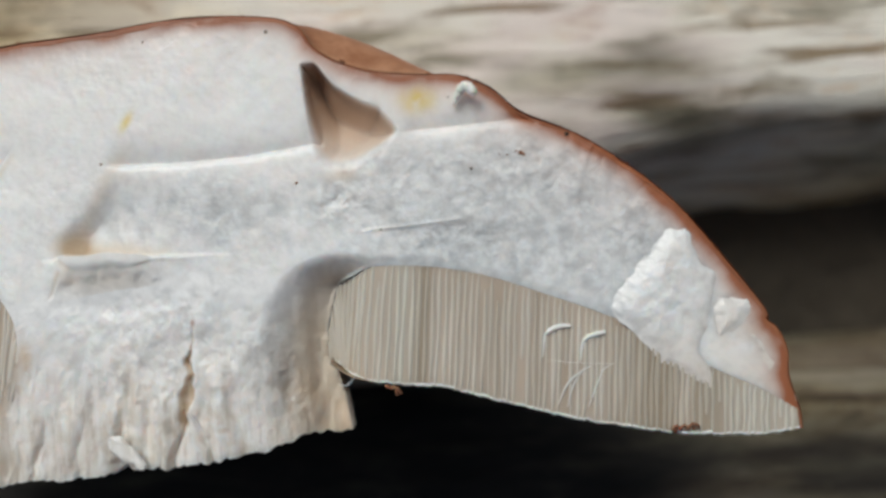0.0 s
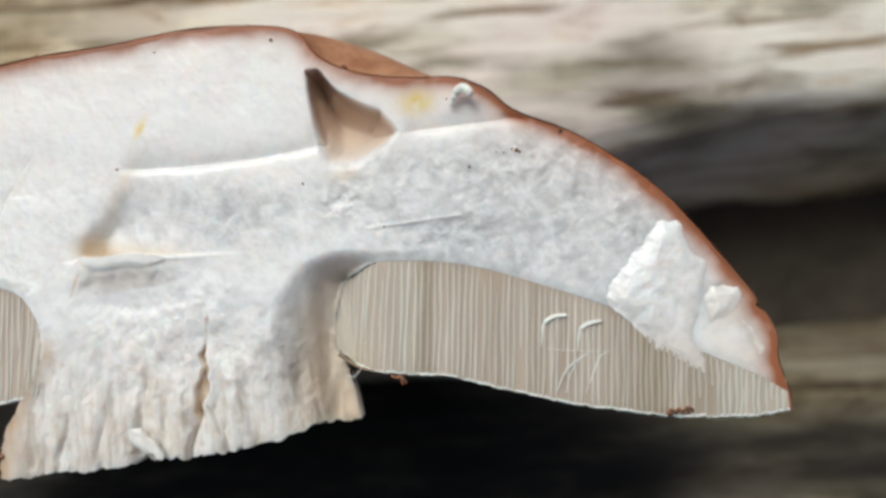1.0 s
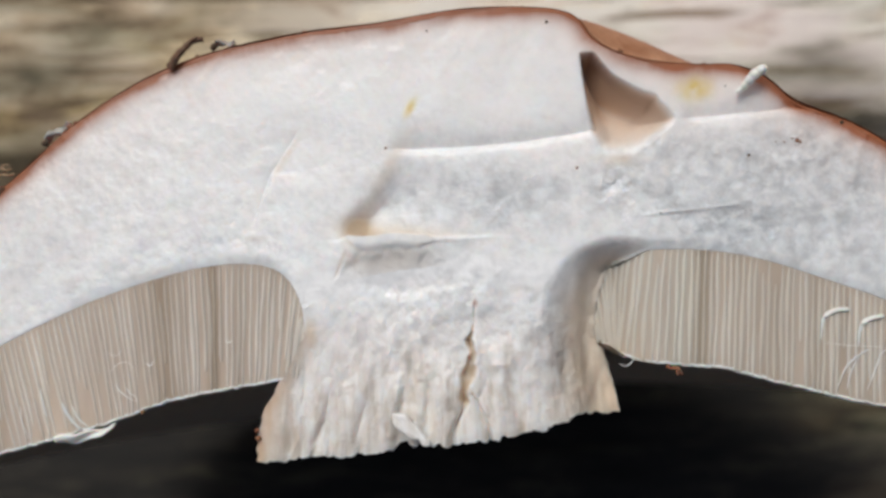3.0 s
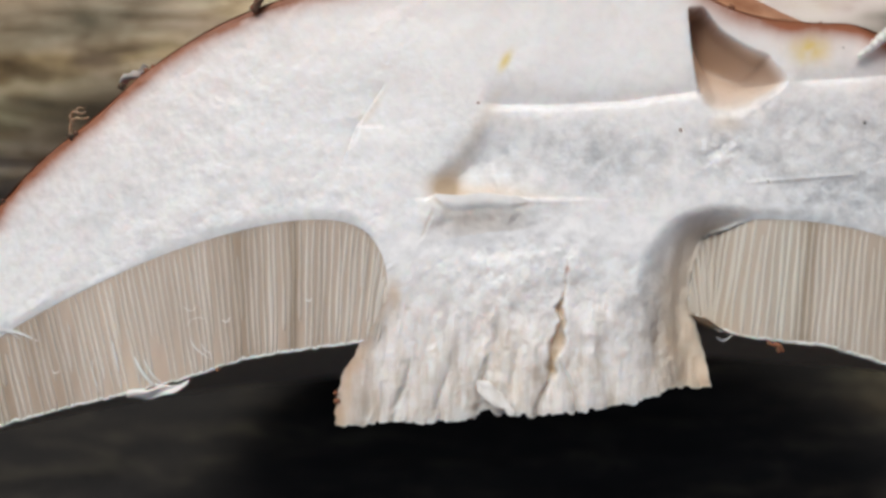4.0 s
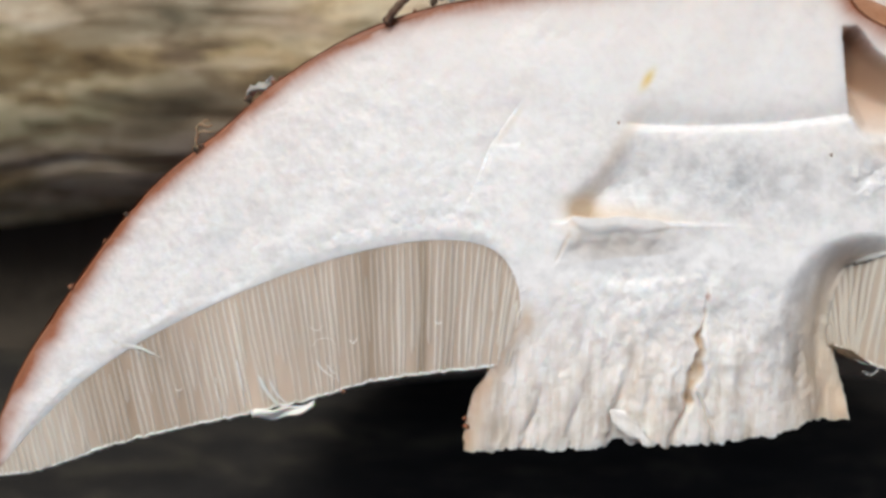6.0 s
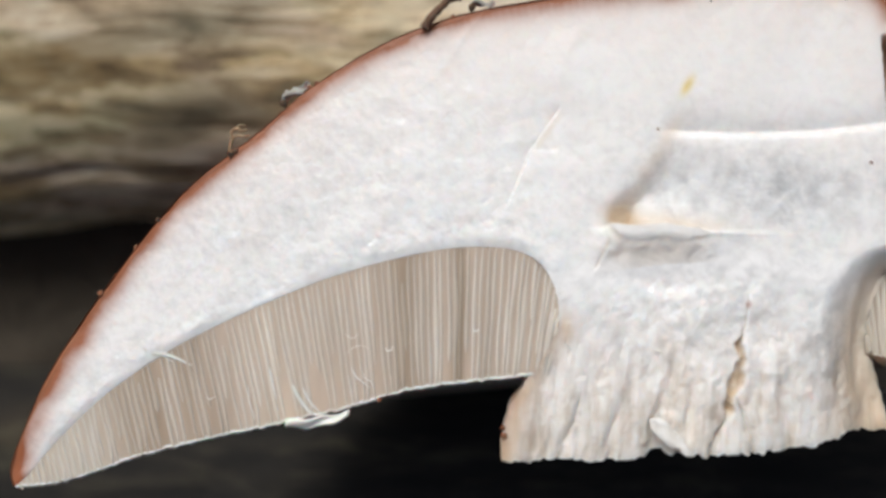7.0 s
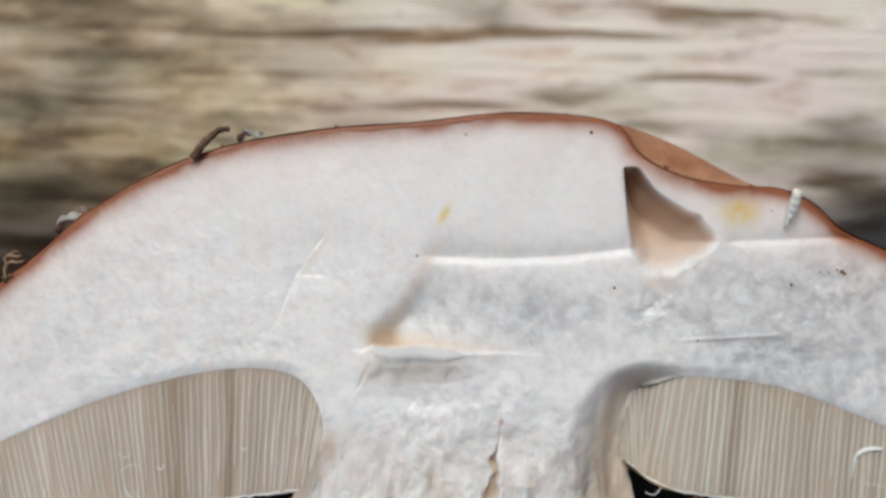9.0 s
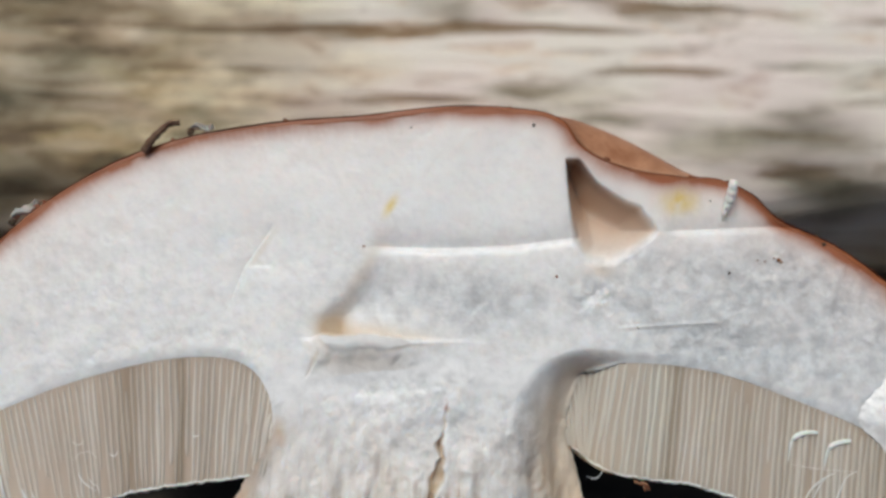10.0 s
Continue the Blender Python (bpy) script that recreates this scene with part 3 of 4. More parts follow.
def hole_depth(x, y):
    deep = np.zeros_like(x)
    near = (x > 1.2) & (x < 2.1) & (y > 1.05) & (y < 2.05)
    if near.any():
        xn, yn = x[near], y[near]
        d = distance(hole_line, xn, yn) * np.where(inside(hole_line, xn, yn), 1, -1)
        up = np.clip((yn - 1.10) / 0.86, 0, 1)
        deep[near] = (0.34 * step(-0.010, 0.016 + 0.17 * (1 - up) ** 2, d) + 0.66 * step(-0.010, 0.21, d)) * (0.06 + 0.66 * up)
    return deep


def grain_shade_mask(x, y):
    """Greyish flesh: waterlogged patches, with shade painted on the cap's right and the stem."""
    a = 0.85 * np.exp(-(((x - 0.55) / 0.95) ** 2) - ((y - 0.85) / 0.28) ** 2)
    b = np.exp(-(((x - 3.00) / 1.3) ** 2) - ((y - 0.46 + 0.20 * (x - 2.6)) / 0.36) ** 2)
    # even greying that paints shade over the cap's right side
    b = np.maximum(b, 0.82 * step(0.9, 2.3, x) * step(1.60, 1.15, y) * step(4.5, 3.8, x))
    # painted shade on the stem's right and foot, plus the joint's own mottling
    e = np.maximum((0.85 * step(0.25, 1.0, x) * step(0.30, -0.25, y) + 0.22 * step(-0.4, -1.0, y)) * (np.abs(x) < 1.7), 0.30 * np.exp(-(((x - 0.1) / 1.0) ** 2) - ((y + 0.15) / 0.40) ** 2))
    c = 0.18 * np.exp(-(((x + 2.9) / 1.5) ** 2) - ((y - 0.55 - 0.25 * (x + 2.9)) / 0.40) ** 2)
    return np.clip(np.maximum(np.maximum(a, b), np.maximum(c, e)) * (0.85 + 0.6 * lumps(x, y, 0.5, 11)), 0, 1)


def shade_as_one(ob, height=None):
    """Normals of the relief itself, so that neighbouring pieces meet without a seam."""
    height = height or full_height
    co = np.array([v.co[:] for v in ob.data.vertices]) / CM
    x, y, e = co[:, 0], co[:, 1], 0.008
    gx = (height(x + e, y) - height(x - e, y)) / (2 * e)
    gy = (height(x, y + e) - height(x, y - e)) / (2 * e)
    nrm = np.stack([-gx, -gy, np.ones_like(x)], 1)
    nrm /= np.linalg.norm(nrm, axis=1, keepdims=True)
    ob.data.normals_split_custom_set_from_vertices([tuple(n) for n in nrm])


def softness(x, y):
    """How far light soaks into the flesh: not at the joint of cap and stem."""
    seam = np.minimum(0.02 + 0.25 * np.cos((x - 0.15) * 1.1), 0.30)
    return 0.85 * np.where(np.abs(x) < 1.7, step(0.03, 0.18, np.abs(y - seam)), 1.0)


def full_height(x, y):
    return face_height(x, y) - hole_depth(x, y)


def is_stem(x, y):
    return (y < 0.02 + 0.25 * np.cos((x - 0.15) * 1.1)) & (x > -1.6) & (x < 1.6) & (y < 0.30)


outline = np.vstack([skin_inner, top_r[::-1][:-60], stem_side_r[::-1], stem_foot[::-1], stem_side_l[::-1], top_l[::-1]])


# ---------------------------------------------------------------- the mushroom
def revolve(left, right, bend=None, depth=1.0, turns=64, start=0.0):
    """Half a turn behind the cut, from the right outline to the left one. bend: the right outline past the cut."""
    n = 120
    even = lambda c: np.stack([np.interp(np.linspace(0, 1, n), np.linspace(0, 1, len(c)), c[:, k]) for k in range(2)], 1)
    lf, rt = even(left), even(right)
    full = even(bend) if bend is not None else rt
    verts, faces = [], []
    angles = np.r_[np.linspace(start, 0.5, 22, endpoint=False), np.linspace(0.5, math.pi - start, turns)]
    for a in angles:
        k = math.exp(-((a / 0.13) ** 2))
        r = full + (rt - full) * k
        w = (1 + math.cos(a)) / 2
        w = w * w * (3 - 2 * w)
        radius = (r[:, 0] - AXIS) * w + (AXIS - lf[:, 0]) * (1 - w)
        y = r[:, 1] * w + lf[:, 1] * (1 - w)
        wave = 0.03 * np.sin(a * 5 + 1) * (radius / 5) ** 2 * math.sin(a)
        verts += list(np.stack([AXIS + radius * math.cos(a), y + wave, -radius * math.sin(a) * depth], 1))
    for i in range(len(angles) - 1):
        for j in range(n - 1):
            a = i * n + j
            faces.append((a, a + 1, a + n + 1, a + n))
    return verts, faces


CAP_DEPTH = 1.12


def build_mushroom():
    root = new("half_mushroom")
    root.matrix_world = FACE
    tagged(root, "sliced half mushroom with brown cap and white flesh on weathered logs", "mushroom")

    # flesh of the cap
    body = part("cap_flesh", sheet(outline, 0.011, full_height, 0.3, lambda x, y: ~is_stem(x, y)), FLESH, root, "moist white crumbly flesh with a wedge-shaped worm hole")
    shade_as_one(body)
    co = np.array([v.co[:] for v in body.data.vertices]) / CM
    x, y = co[:, 0], co[:, 1]
    near = distance(rim_line[::2], x, y)
    # tan flesh of the hole, browner towards its top to paint in shade
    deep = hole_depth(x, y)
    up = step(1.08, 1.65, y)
    yellow = np.exp(-(((x - 2.18) / 0.12) ** 2) - ((y - 1.64) / 0.10) ** 2) * (0.6 + 0.5 * lumps(x, y, 0.07, 14))
    crease = np.exp(-(((x - np.interp(y, [0.60, 1.07, 1.40], [-1.46, -1.275, -1.06]) - 0.03) / 0.030) ** 2)) * step(1.02, 1.12, y) * step(1.42, 1.28, y)
    yellow += 0.8 * np.exp(-(((x + 0.13 - 0.45 * (y - 1.58)) / 0.035) ** 2) - ((y - 1.57) / 0.07) ** 2)
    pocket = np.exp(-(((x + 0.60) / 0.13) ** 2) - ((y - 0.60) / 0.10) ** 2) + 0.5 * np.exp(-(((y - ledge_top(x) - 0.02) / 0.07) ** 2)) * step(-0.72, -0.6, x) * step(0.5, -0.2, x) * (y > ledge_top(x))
    # cream tint below the ledge: painted shade
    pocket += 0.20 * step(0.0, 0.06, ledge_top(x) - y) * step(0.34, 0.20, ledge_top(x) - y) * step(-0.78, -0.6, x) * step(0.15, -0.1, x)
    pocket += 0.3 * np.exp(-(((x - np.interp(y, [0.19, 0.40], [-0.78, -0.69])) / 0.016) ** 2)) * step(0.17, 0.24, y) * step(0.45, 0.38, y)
    # painted shade along the pocket's slanting wall
    trail = np.exp(-(((x + 0.45 - 0.55 * (y - 0.85)) / 0.07) ** 2)) * step(0.5, 0.7, y) * step(1.5, 1.2, y)
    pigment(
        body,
        grain=grain_shade_mask(x, y),
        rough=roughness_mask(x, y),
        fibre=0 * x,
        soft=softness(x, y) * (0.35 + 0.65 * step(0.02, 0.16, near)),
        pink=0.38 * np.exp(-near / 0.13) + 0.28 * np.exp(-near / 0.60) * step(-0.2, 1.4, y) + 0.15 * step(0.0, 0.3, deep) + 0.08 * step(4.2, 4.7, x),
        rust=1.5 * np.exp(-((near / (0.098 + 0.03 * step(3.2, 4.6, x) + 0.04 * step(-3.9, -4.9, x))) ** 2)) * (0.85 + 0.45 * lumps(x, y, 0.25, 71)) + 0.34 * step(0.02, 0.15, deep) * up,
        # cream that grows with the hollow's depth is painted shade
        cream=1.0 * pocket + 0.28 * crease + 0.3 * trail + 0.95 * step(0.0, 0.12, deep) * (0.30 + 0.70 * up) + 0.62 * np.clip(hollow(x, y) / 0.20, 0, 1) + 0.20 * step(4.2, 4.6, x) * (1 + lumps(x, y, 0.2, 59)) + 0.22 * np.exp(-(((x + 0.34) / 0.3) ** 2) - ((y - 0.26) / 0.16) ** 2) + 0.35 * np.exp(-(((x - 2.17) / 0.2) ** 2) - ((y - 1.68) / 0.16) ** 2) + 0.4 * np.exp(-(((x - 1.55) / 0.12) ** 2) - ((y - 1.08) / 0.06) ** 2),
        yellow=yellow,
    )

    # stem: the cut side and the outer side behind it
    stem = part("stem", sheet(outline, 0.011, full_height, 0.3, is_stem), FLESH, root, "white fibrous stem stump, torn off below")
    shade_as_one(stem)
    co = np.array([v.co[:] for v in stem.data.vertices]) / CM
    x, y = co[:, 0], co[:, 1]
    side = distance(stem_side_l, x, y)
    crack, gap = crack_gap(x, y)
    turn = stem_turn(x, y)
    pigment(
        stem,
        grain=grain_shade_mask(x, y),
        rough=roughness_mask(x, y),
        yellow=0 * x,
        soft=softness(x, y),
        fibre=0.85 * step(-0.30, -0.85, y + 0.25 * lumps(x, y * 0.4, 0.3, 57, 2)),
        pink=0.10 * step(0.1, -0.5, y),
        # cream streaks and edge; the part following the hollow's depth is painted shade
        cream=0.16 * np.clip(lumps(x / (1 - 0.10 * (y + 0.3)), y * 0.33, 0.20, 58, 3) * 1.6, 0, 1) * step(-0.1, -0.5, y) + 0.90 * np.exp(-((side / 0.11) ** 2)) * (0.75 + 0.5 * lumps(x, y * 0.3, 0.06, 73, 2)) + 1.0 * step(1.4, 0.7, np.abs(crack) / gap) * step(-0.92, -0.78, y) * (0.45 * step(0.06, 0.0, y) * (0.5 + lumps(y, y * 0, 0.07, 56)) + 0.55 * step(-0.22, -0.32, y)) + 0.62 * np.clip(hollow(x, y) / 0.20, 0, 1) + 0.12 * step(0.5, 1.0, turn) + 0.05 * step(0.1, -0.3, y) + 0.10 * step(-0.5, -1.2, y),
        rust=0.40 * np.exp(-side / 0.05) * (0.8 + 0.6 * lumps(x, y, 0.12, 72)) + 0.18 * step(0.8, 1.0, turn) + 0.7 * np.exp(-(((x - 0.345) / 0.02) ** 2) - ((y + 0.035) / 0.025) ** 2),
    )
    verts, faces = [], []
    rows = 26
    for j in range(rows):
        v = j / (rows - 1)
        for i in range(41):
            a = math.pi * i / 40
            yy = 0.1 - v * (1.33 - 0.34 * (1 + math.cos(a)) / 2)
            rr = 1.22 + 0.16 * v + 0.015 * math.sin(a * 23 + v * 3)
            cxx = 0.05 - 0.02 * v
            verts.append((cxx + rr * math.cos(a), yy, -0.06 - 0.62 * (1 + math.cos(a)) / 2 * 0.95 - 1.25 * math.sin(a)))
    for j in range(rows - 1):
        for i in range(40):
            a = j * 41 + i
            faces.append((a, a + 41, a + 42, a + 1))
    foot = (rows - 1) * 41
    verts.append((0.05, -1.05, -0.6))
    faces += [(foot + i, len(verts) - 1, foot + i + 1) for i in range(40)]
    outer = part("stem_bark", (verts, faces), FLESH, stem, "cream outer side of the stem")
    n = len(verts)
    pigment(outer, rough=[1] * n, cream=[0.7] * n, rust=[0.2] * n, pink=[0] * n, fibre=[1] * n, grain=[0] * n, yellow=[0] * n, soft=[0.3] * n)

    # cap skin: the cut edge, rounded over, and the dome behind it
    dome_v, dome_f = revolve(skin_l, skin_r, skin_full, CAP_DEPTH)
    verts, faces = [tuple(p) for p in dome_v], list(dome_f)
    base = len(verts)
    n = len(rim_line)
    rolls = ((0.0, -0.016), (0.35, -0.004), (0.8, -0.001), (1.1, -0.004), (1.6, -0.03))
    within = rim_line + 1.3 * (skin_inner - rim_line)
    level = full_height(within[:, 0], within[:, 1])
    level = np.clip(level, -0.02, 0.02) * np.minimum(1, np.minimum(np.arange(n), n - 1 - np.arange(n)) / 30)
    for share, z in rolls:
        for p, q, lift in zip(rim_line, skin_inner, level):
            verts.append((*(p + (q - p) * share), z + lift))
    for k in range(len(rolls) - 1):
        for i in range(n - 1):
            a = base + k * n + i
            faces.append((a, a + n, a + n + 1, a + 1))
    skin = part("cap_skin", (verts, faces), SKIN, root, "smooth reddish-brown cap skin")
    pale = np.zeros(len(verts))
    for k, (share, z) in enumerate(rolls):
        pale[base + k * n : base + (k + 1) * n] = 0.02 + 0.16 * step(0.6, 1.3, np.array([share]))[0]
    pale[base:] += 0.25 * step(3.9, 5.0, np.abs(np.array(verts)[base:, 0]))
    where = np.array(verts)
    pale[:base] += 0.9 * step(1.15, 1.45, where[:base, 0]) * step(2.6, 2.2, where[:base, 0]) * step(-0.75, -0.1, where[:base, 2])
    pigment(skin, pale=pale)

    # underside with the pore mouths
    under = part("pore_surface", revolve(np.vstack([low_l[::-1], skin_l[-1:]]), np.vstack([low_r, skin_r[-1:]]), None, CAP_DEPTH, 48, 0.03), PORE_UNDER, root, "pale finely pored underside")

    tube_layer("tube_layer", top_l, low_l, root, True)
    tube_layer("tube_layer", top_r, low_r, root, False)

    # torn lump of flesh at the thin end of the cap
    pieces = [(wedge_line, 0.062, "ragged lump of white torn flesh")]
    pieces += [(ragged(spline(f + f[:1], 120), 0.03, 0.07, 90 + k), 0.032, "small torn flake of white flesh") for k, f in enumerate(FLAKES)]
    for line, tall, label in pieces:
        wide = line[:, 0].max() - line[:, 0].min()

        def lump_height(x, y):
            d = distance(line, x, y)
            if tall < 0.05:
                return -0.006 + tall * step(0.0, 0.12, d) + 0.010 * lumps(x, y, 0.12, 34, 3, 0.7) * step(0.0, 0.06, d)
            across = (x - line[:, 0].min()) / wide
            fall = (1 - 0.85 * step(0.25, 1.0, across)) * (0.05 + 0.95 * step(-0.70, 0.05, y))
            low = 0.020 * step(0.10, 0.0, d) * step(0.2, 0.45, across)
            return -low + (tall * step(-0.03, 0.16, d) ** 0.8 + 0.034 * lumps(x, y, 0.30, 31, 3, 0.6) + 0.016 * lumps(x, y, 0.09, 32, 3, 0.75)) * fall

        lump = part("torn_flesh", sheet(line, 0.015, lump_height, 0.05), FLESH, root, label)
        shade_as_one(lump, lump_height)
        co = np.array([v.co[:] for v in lump.data.vertices]) / CM
        x, y = co[:, 0], co[:, 1]
        thin = step(0.0, -0.7, y) * 0.55 + 0.30 * step(4.15, 4.45, x)
        firm = step(0.0, 0.14, distance(line, x, y))
        pigment(lump, rough=0.8 + 0 * x, soft=0.85 * firm, fibre=0 * x, grain=0.08 + 0.15 * lumps(x, y, 0.3, 33), pink=0.25 * thin, rust=0 * x, cream=0.55 * thin, yellow=0 * x)

    # slab of flesh torn up at the pocket
    across = np.linspace(-0.69, 0.0, 60)
    upper = ragged(np.stack([across, ledge_top(across) + 0.006 * lumps(across, across * 0, 0.05, 95)], 1), 0.006, 0.05, 95)
    line = np.vstack([upper, [(0.01, 0.47), (-0.05, 0.41), (-0.25, 0.385), (-0.45, 0.38), (-0.62, 0.40), (-0.70, 0.46)]])
    line = spline(line[::3].tolist() + line[:1].tolist(), 260)

    def slab(x, y):
        d = ledge_top(x) - y
        return full_height(x, np.minimum(y, ledge_top(x) - 0.05)) + 0.026 * step(0.14, 0.05, d) - 0.006 + 0.005 * lumps(x, y * 0.6, 0.10, 96, 3)

    flap = part("torn_lip", sheet(line, 0.010, slab, 0.03), FLESH, root, "cream slab of torn flesh over a small pocket")
    shade_as_one(flap, slab)
    co = np.array([v.co[:] for v in flap.data.vertices]) / CM
    n = len(co)
    pigment(flap, soft=0.8 * step(0.0, 0.06, distance(line, co[:, 0], co[:, 1])), cream=[0.13] * n, rough=[0.25] * n)
    return root


def tube_tone(x, left):
    """Paler tubes: a band beside the stem and the thin end of the cap."""
    if left:
        return 0.35 * np.exp(-(((x + 4.8) / 0.30) ** 2))
    return 0.22 + 0.50 * np.exp(-(((x - 2.03) / 0.11) ** 2)) + 0.25 * np.exp(-(((x - 1.7) / 0.2) ** 2)) + 0.40 * step(4.0, 4.7, x)


def tube_lean(x, left):
    """Sideways drift of the tubes for each unit downwards."""
    if left:
        return np.interp(x, [-5, -3.2, -1.8, -1.25, -1.0], [0.30, 0.24, 0.02, -0.07, -0.16])
    return np.interp(x, [1.4, 1.6, 2.2, 5.0], [0.10, -0.12, -0.08, -0.06])


def tube_band(u, left):
    """Uneven tone from tube to tube, 0 dark to 1 light; u is where the tube starts."""
    b = 0.56 + 0.34 * lumps(u, u * 0, 0.55, 52 if left else 53, 2) + 0.22 * lumps(u, u * 0, 0.13, 54, 2)
    if left:
        b -= 0.40 * np.exp(-(((u + 1.78) / 0.05) ** 2)) + 0.30 * np.exp(-(((u + 2.22) / 0.06) ** 2))
    else:
        # 0.20 off the whole right side paints shade into its tone
        b -= 0.20 + 0.40 * np.exp(-(((u - 2.19) / 0.05) ** 2)) + 0.30 * np.exp(-(((u - 3.05) / 0.06) ** 2)) + 0.38 * np.exp(-(((u - 3.95) / 0.10) ** 2))
    return np.clip(b, 0, 1)


def tube_smear(x, y, left):
    """Where the knife smeared the walls flat, 0 to 1."""
    s = 0.10 + 0.55 * lumps(x, y * 0.35, 0.45, 55, 3)
    if left:
        s += 0.55 * np.exp(-(((x + 2.75) / 0.50) ** 2) - ((y + 0.52) / 0.30) ** 2) + 0.45 * step(-3.9, -4.5, x)
    else:
        s += 0.10 + 0.75 * step(3.9, 4.6, x)
    return np.clip(s, 0, 1)


def tube_layer(name, top, low, root, left):
    """One side's tubes: the hollow ground behind, each tube wall, and the torn pore mouths."""
    ring = np.vstack([top + (0, 0.02 if left else 0.10), low[::-1]])
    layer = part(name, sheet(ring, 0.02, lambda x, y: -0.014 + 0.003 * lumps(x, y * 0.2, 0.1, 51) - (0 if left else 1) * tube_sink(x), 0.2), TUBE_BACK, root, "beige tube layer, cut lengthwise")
    co = np.array([v.co[:] for v in layer.data.vertices]) / CM
    x, y = co[:, 0], co[:, 1]
    start_x = x - tube_lean(x, left) * (np.interp(x, top[:, 0], top[:, 1]) - y)
    pigment(layer, pale=(0.8 if left else 0.45) * tube_tone(start_x, left), band=tube_band(start_x, left), fade=tube_smear(x, y, left))
    rnd = random.Random(7 if left else 8)
    pitch = 0.054
    s = np.r_[0, np.cumsum(np.abs(np.diff(top[:, 0])) + 0.35 * np.abs(np.diff(top[:, 1])))]
    count = int(s[-1] / pitch)
    for k in range(count):
        at = (k + 0.5 + rnd.uniform(-0.09, 0.09)) * pitch
        x0, y0 = float(np.interp(at, s, top[:, 0])), float(np.interp(at, s, top[:, 1]))
        slope = float(tube_lean(x0, left)) + rnd.uniform(-0.010, 0.010)
        ys = np.linspace(y0, y0 - 1.6, 60)
        xs = x0 + slope * (y0 - ys)
        lows = np.interp(xs, low[:, 0], low[:, 1])
        hit = np.where(ys <= lows)[0]
        y1 = ys[hit[0]] if len(hit) else y0 - 0.05
        length = y0 - y1
        if length < 0.05:
            continue
        start = 0.0 + (rnd.random() < 0.10) * rnd.uniform(0.0, 0.2)
        stop = 0.98 - (rnd.random() < 0.15) * rnd.uniform(0.1, 0.5)
        wide = pitch * rnd.uniform(0.29, 0.40) * (1.0 if left else 1.12)
        tall = rnd.uniform(-0.002, 0.003)
        bow = rnd.uniform(-0.008, 0.008)
        verts, faces = [], []
        steps = 12
        v = start + (stop - start) * np.arange(steps + 1) / steps
        yy = y0 - v * length
        xx = x0 + slope * (y0 - yy) + bow * np.sin(v * math.pi) + 0.0025 * np.sin(9 * v + k)
        smear = tube_smear(xx, yy, left)
        sink = np.zeros(steps + 1) if left else tube_sink(xx)
        end = np.ones(steps + 1)
        end[[0, -1]] = 0.35
        w = wide * (0.75 + 0.25 * np.sin(v * math.pi)) * end * (1 + 0.25 * np.sin(k * 2.3 + 7 * v))
        zt = -0.005 + tall * (0.5 + 0.5 * end) - 0.003 * smear + 0.001 * np.sin(k * 1.7 + 5 * v)
        for i in range(steps + 1):
            for dx, dz in ((-1, 0.0), (-0.62, 0.80), (0, 1.0), (0.62, 0.80), (1, 0.0)):
                verts.append((xx[i] + dx * w[i], yy[i], -sink[i] - 0.022 + (zt[i] + 0.022) * dz))
        for i in range(steps):
            for j in range(4):
                a = i * 5 + j
                faces.append((a, a + 5, a + 6, a + 1))
        wall = part("tube_wall", (verts, faces), TUBE, layer)
        tone = np.full(5 * (steps + 1), x0)
        pigment(wall, pale=tube_tone(tone, left), band=tube_band(tone, left), fade=0.85 * np.repeat(smear, 5))
    # ragged white edge along the mouths
    edge = ragged(spline(TUBE_LOW_L if left else TUBE_LOW_R, 700), 0.014, 0.045, 61 if left else 62)
    n = len(edge)
    verts, faces = [], []
    lift = 0.010 * lumps(np.arange(n) / 10.0, np.zeros(n), 1.0, 63, 3)
    for dy, dz in ((0.026, -0.03), (0.018, -0.014), (0.007, -0.010), (-0.008, -0.018), (-0.010, -0.12)):
        for p, li in zip(edge, lift):
            sink = 0 if left else float(tube_sink(p[0]))
            verts.append((p[0], p[1] + dy + (0.9 * li if dy > 0.02 else 0), dz + 0.4 * li - sink))
    for k in range(4):
        for i in range(n - 1):
            a = k * n + i
            faces.append((a, a + n, a + n + 1, a + 1))
    part("pore_edge", (verts, faces), PORE, layer, "white ragged edge of the pore mouths")


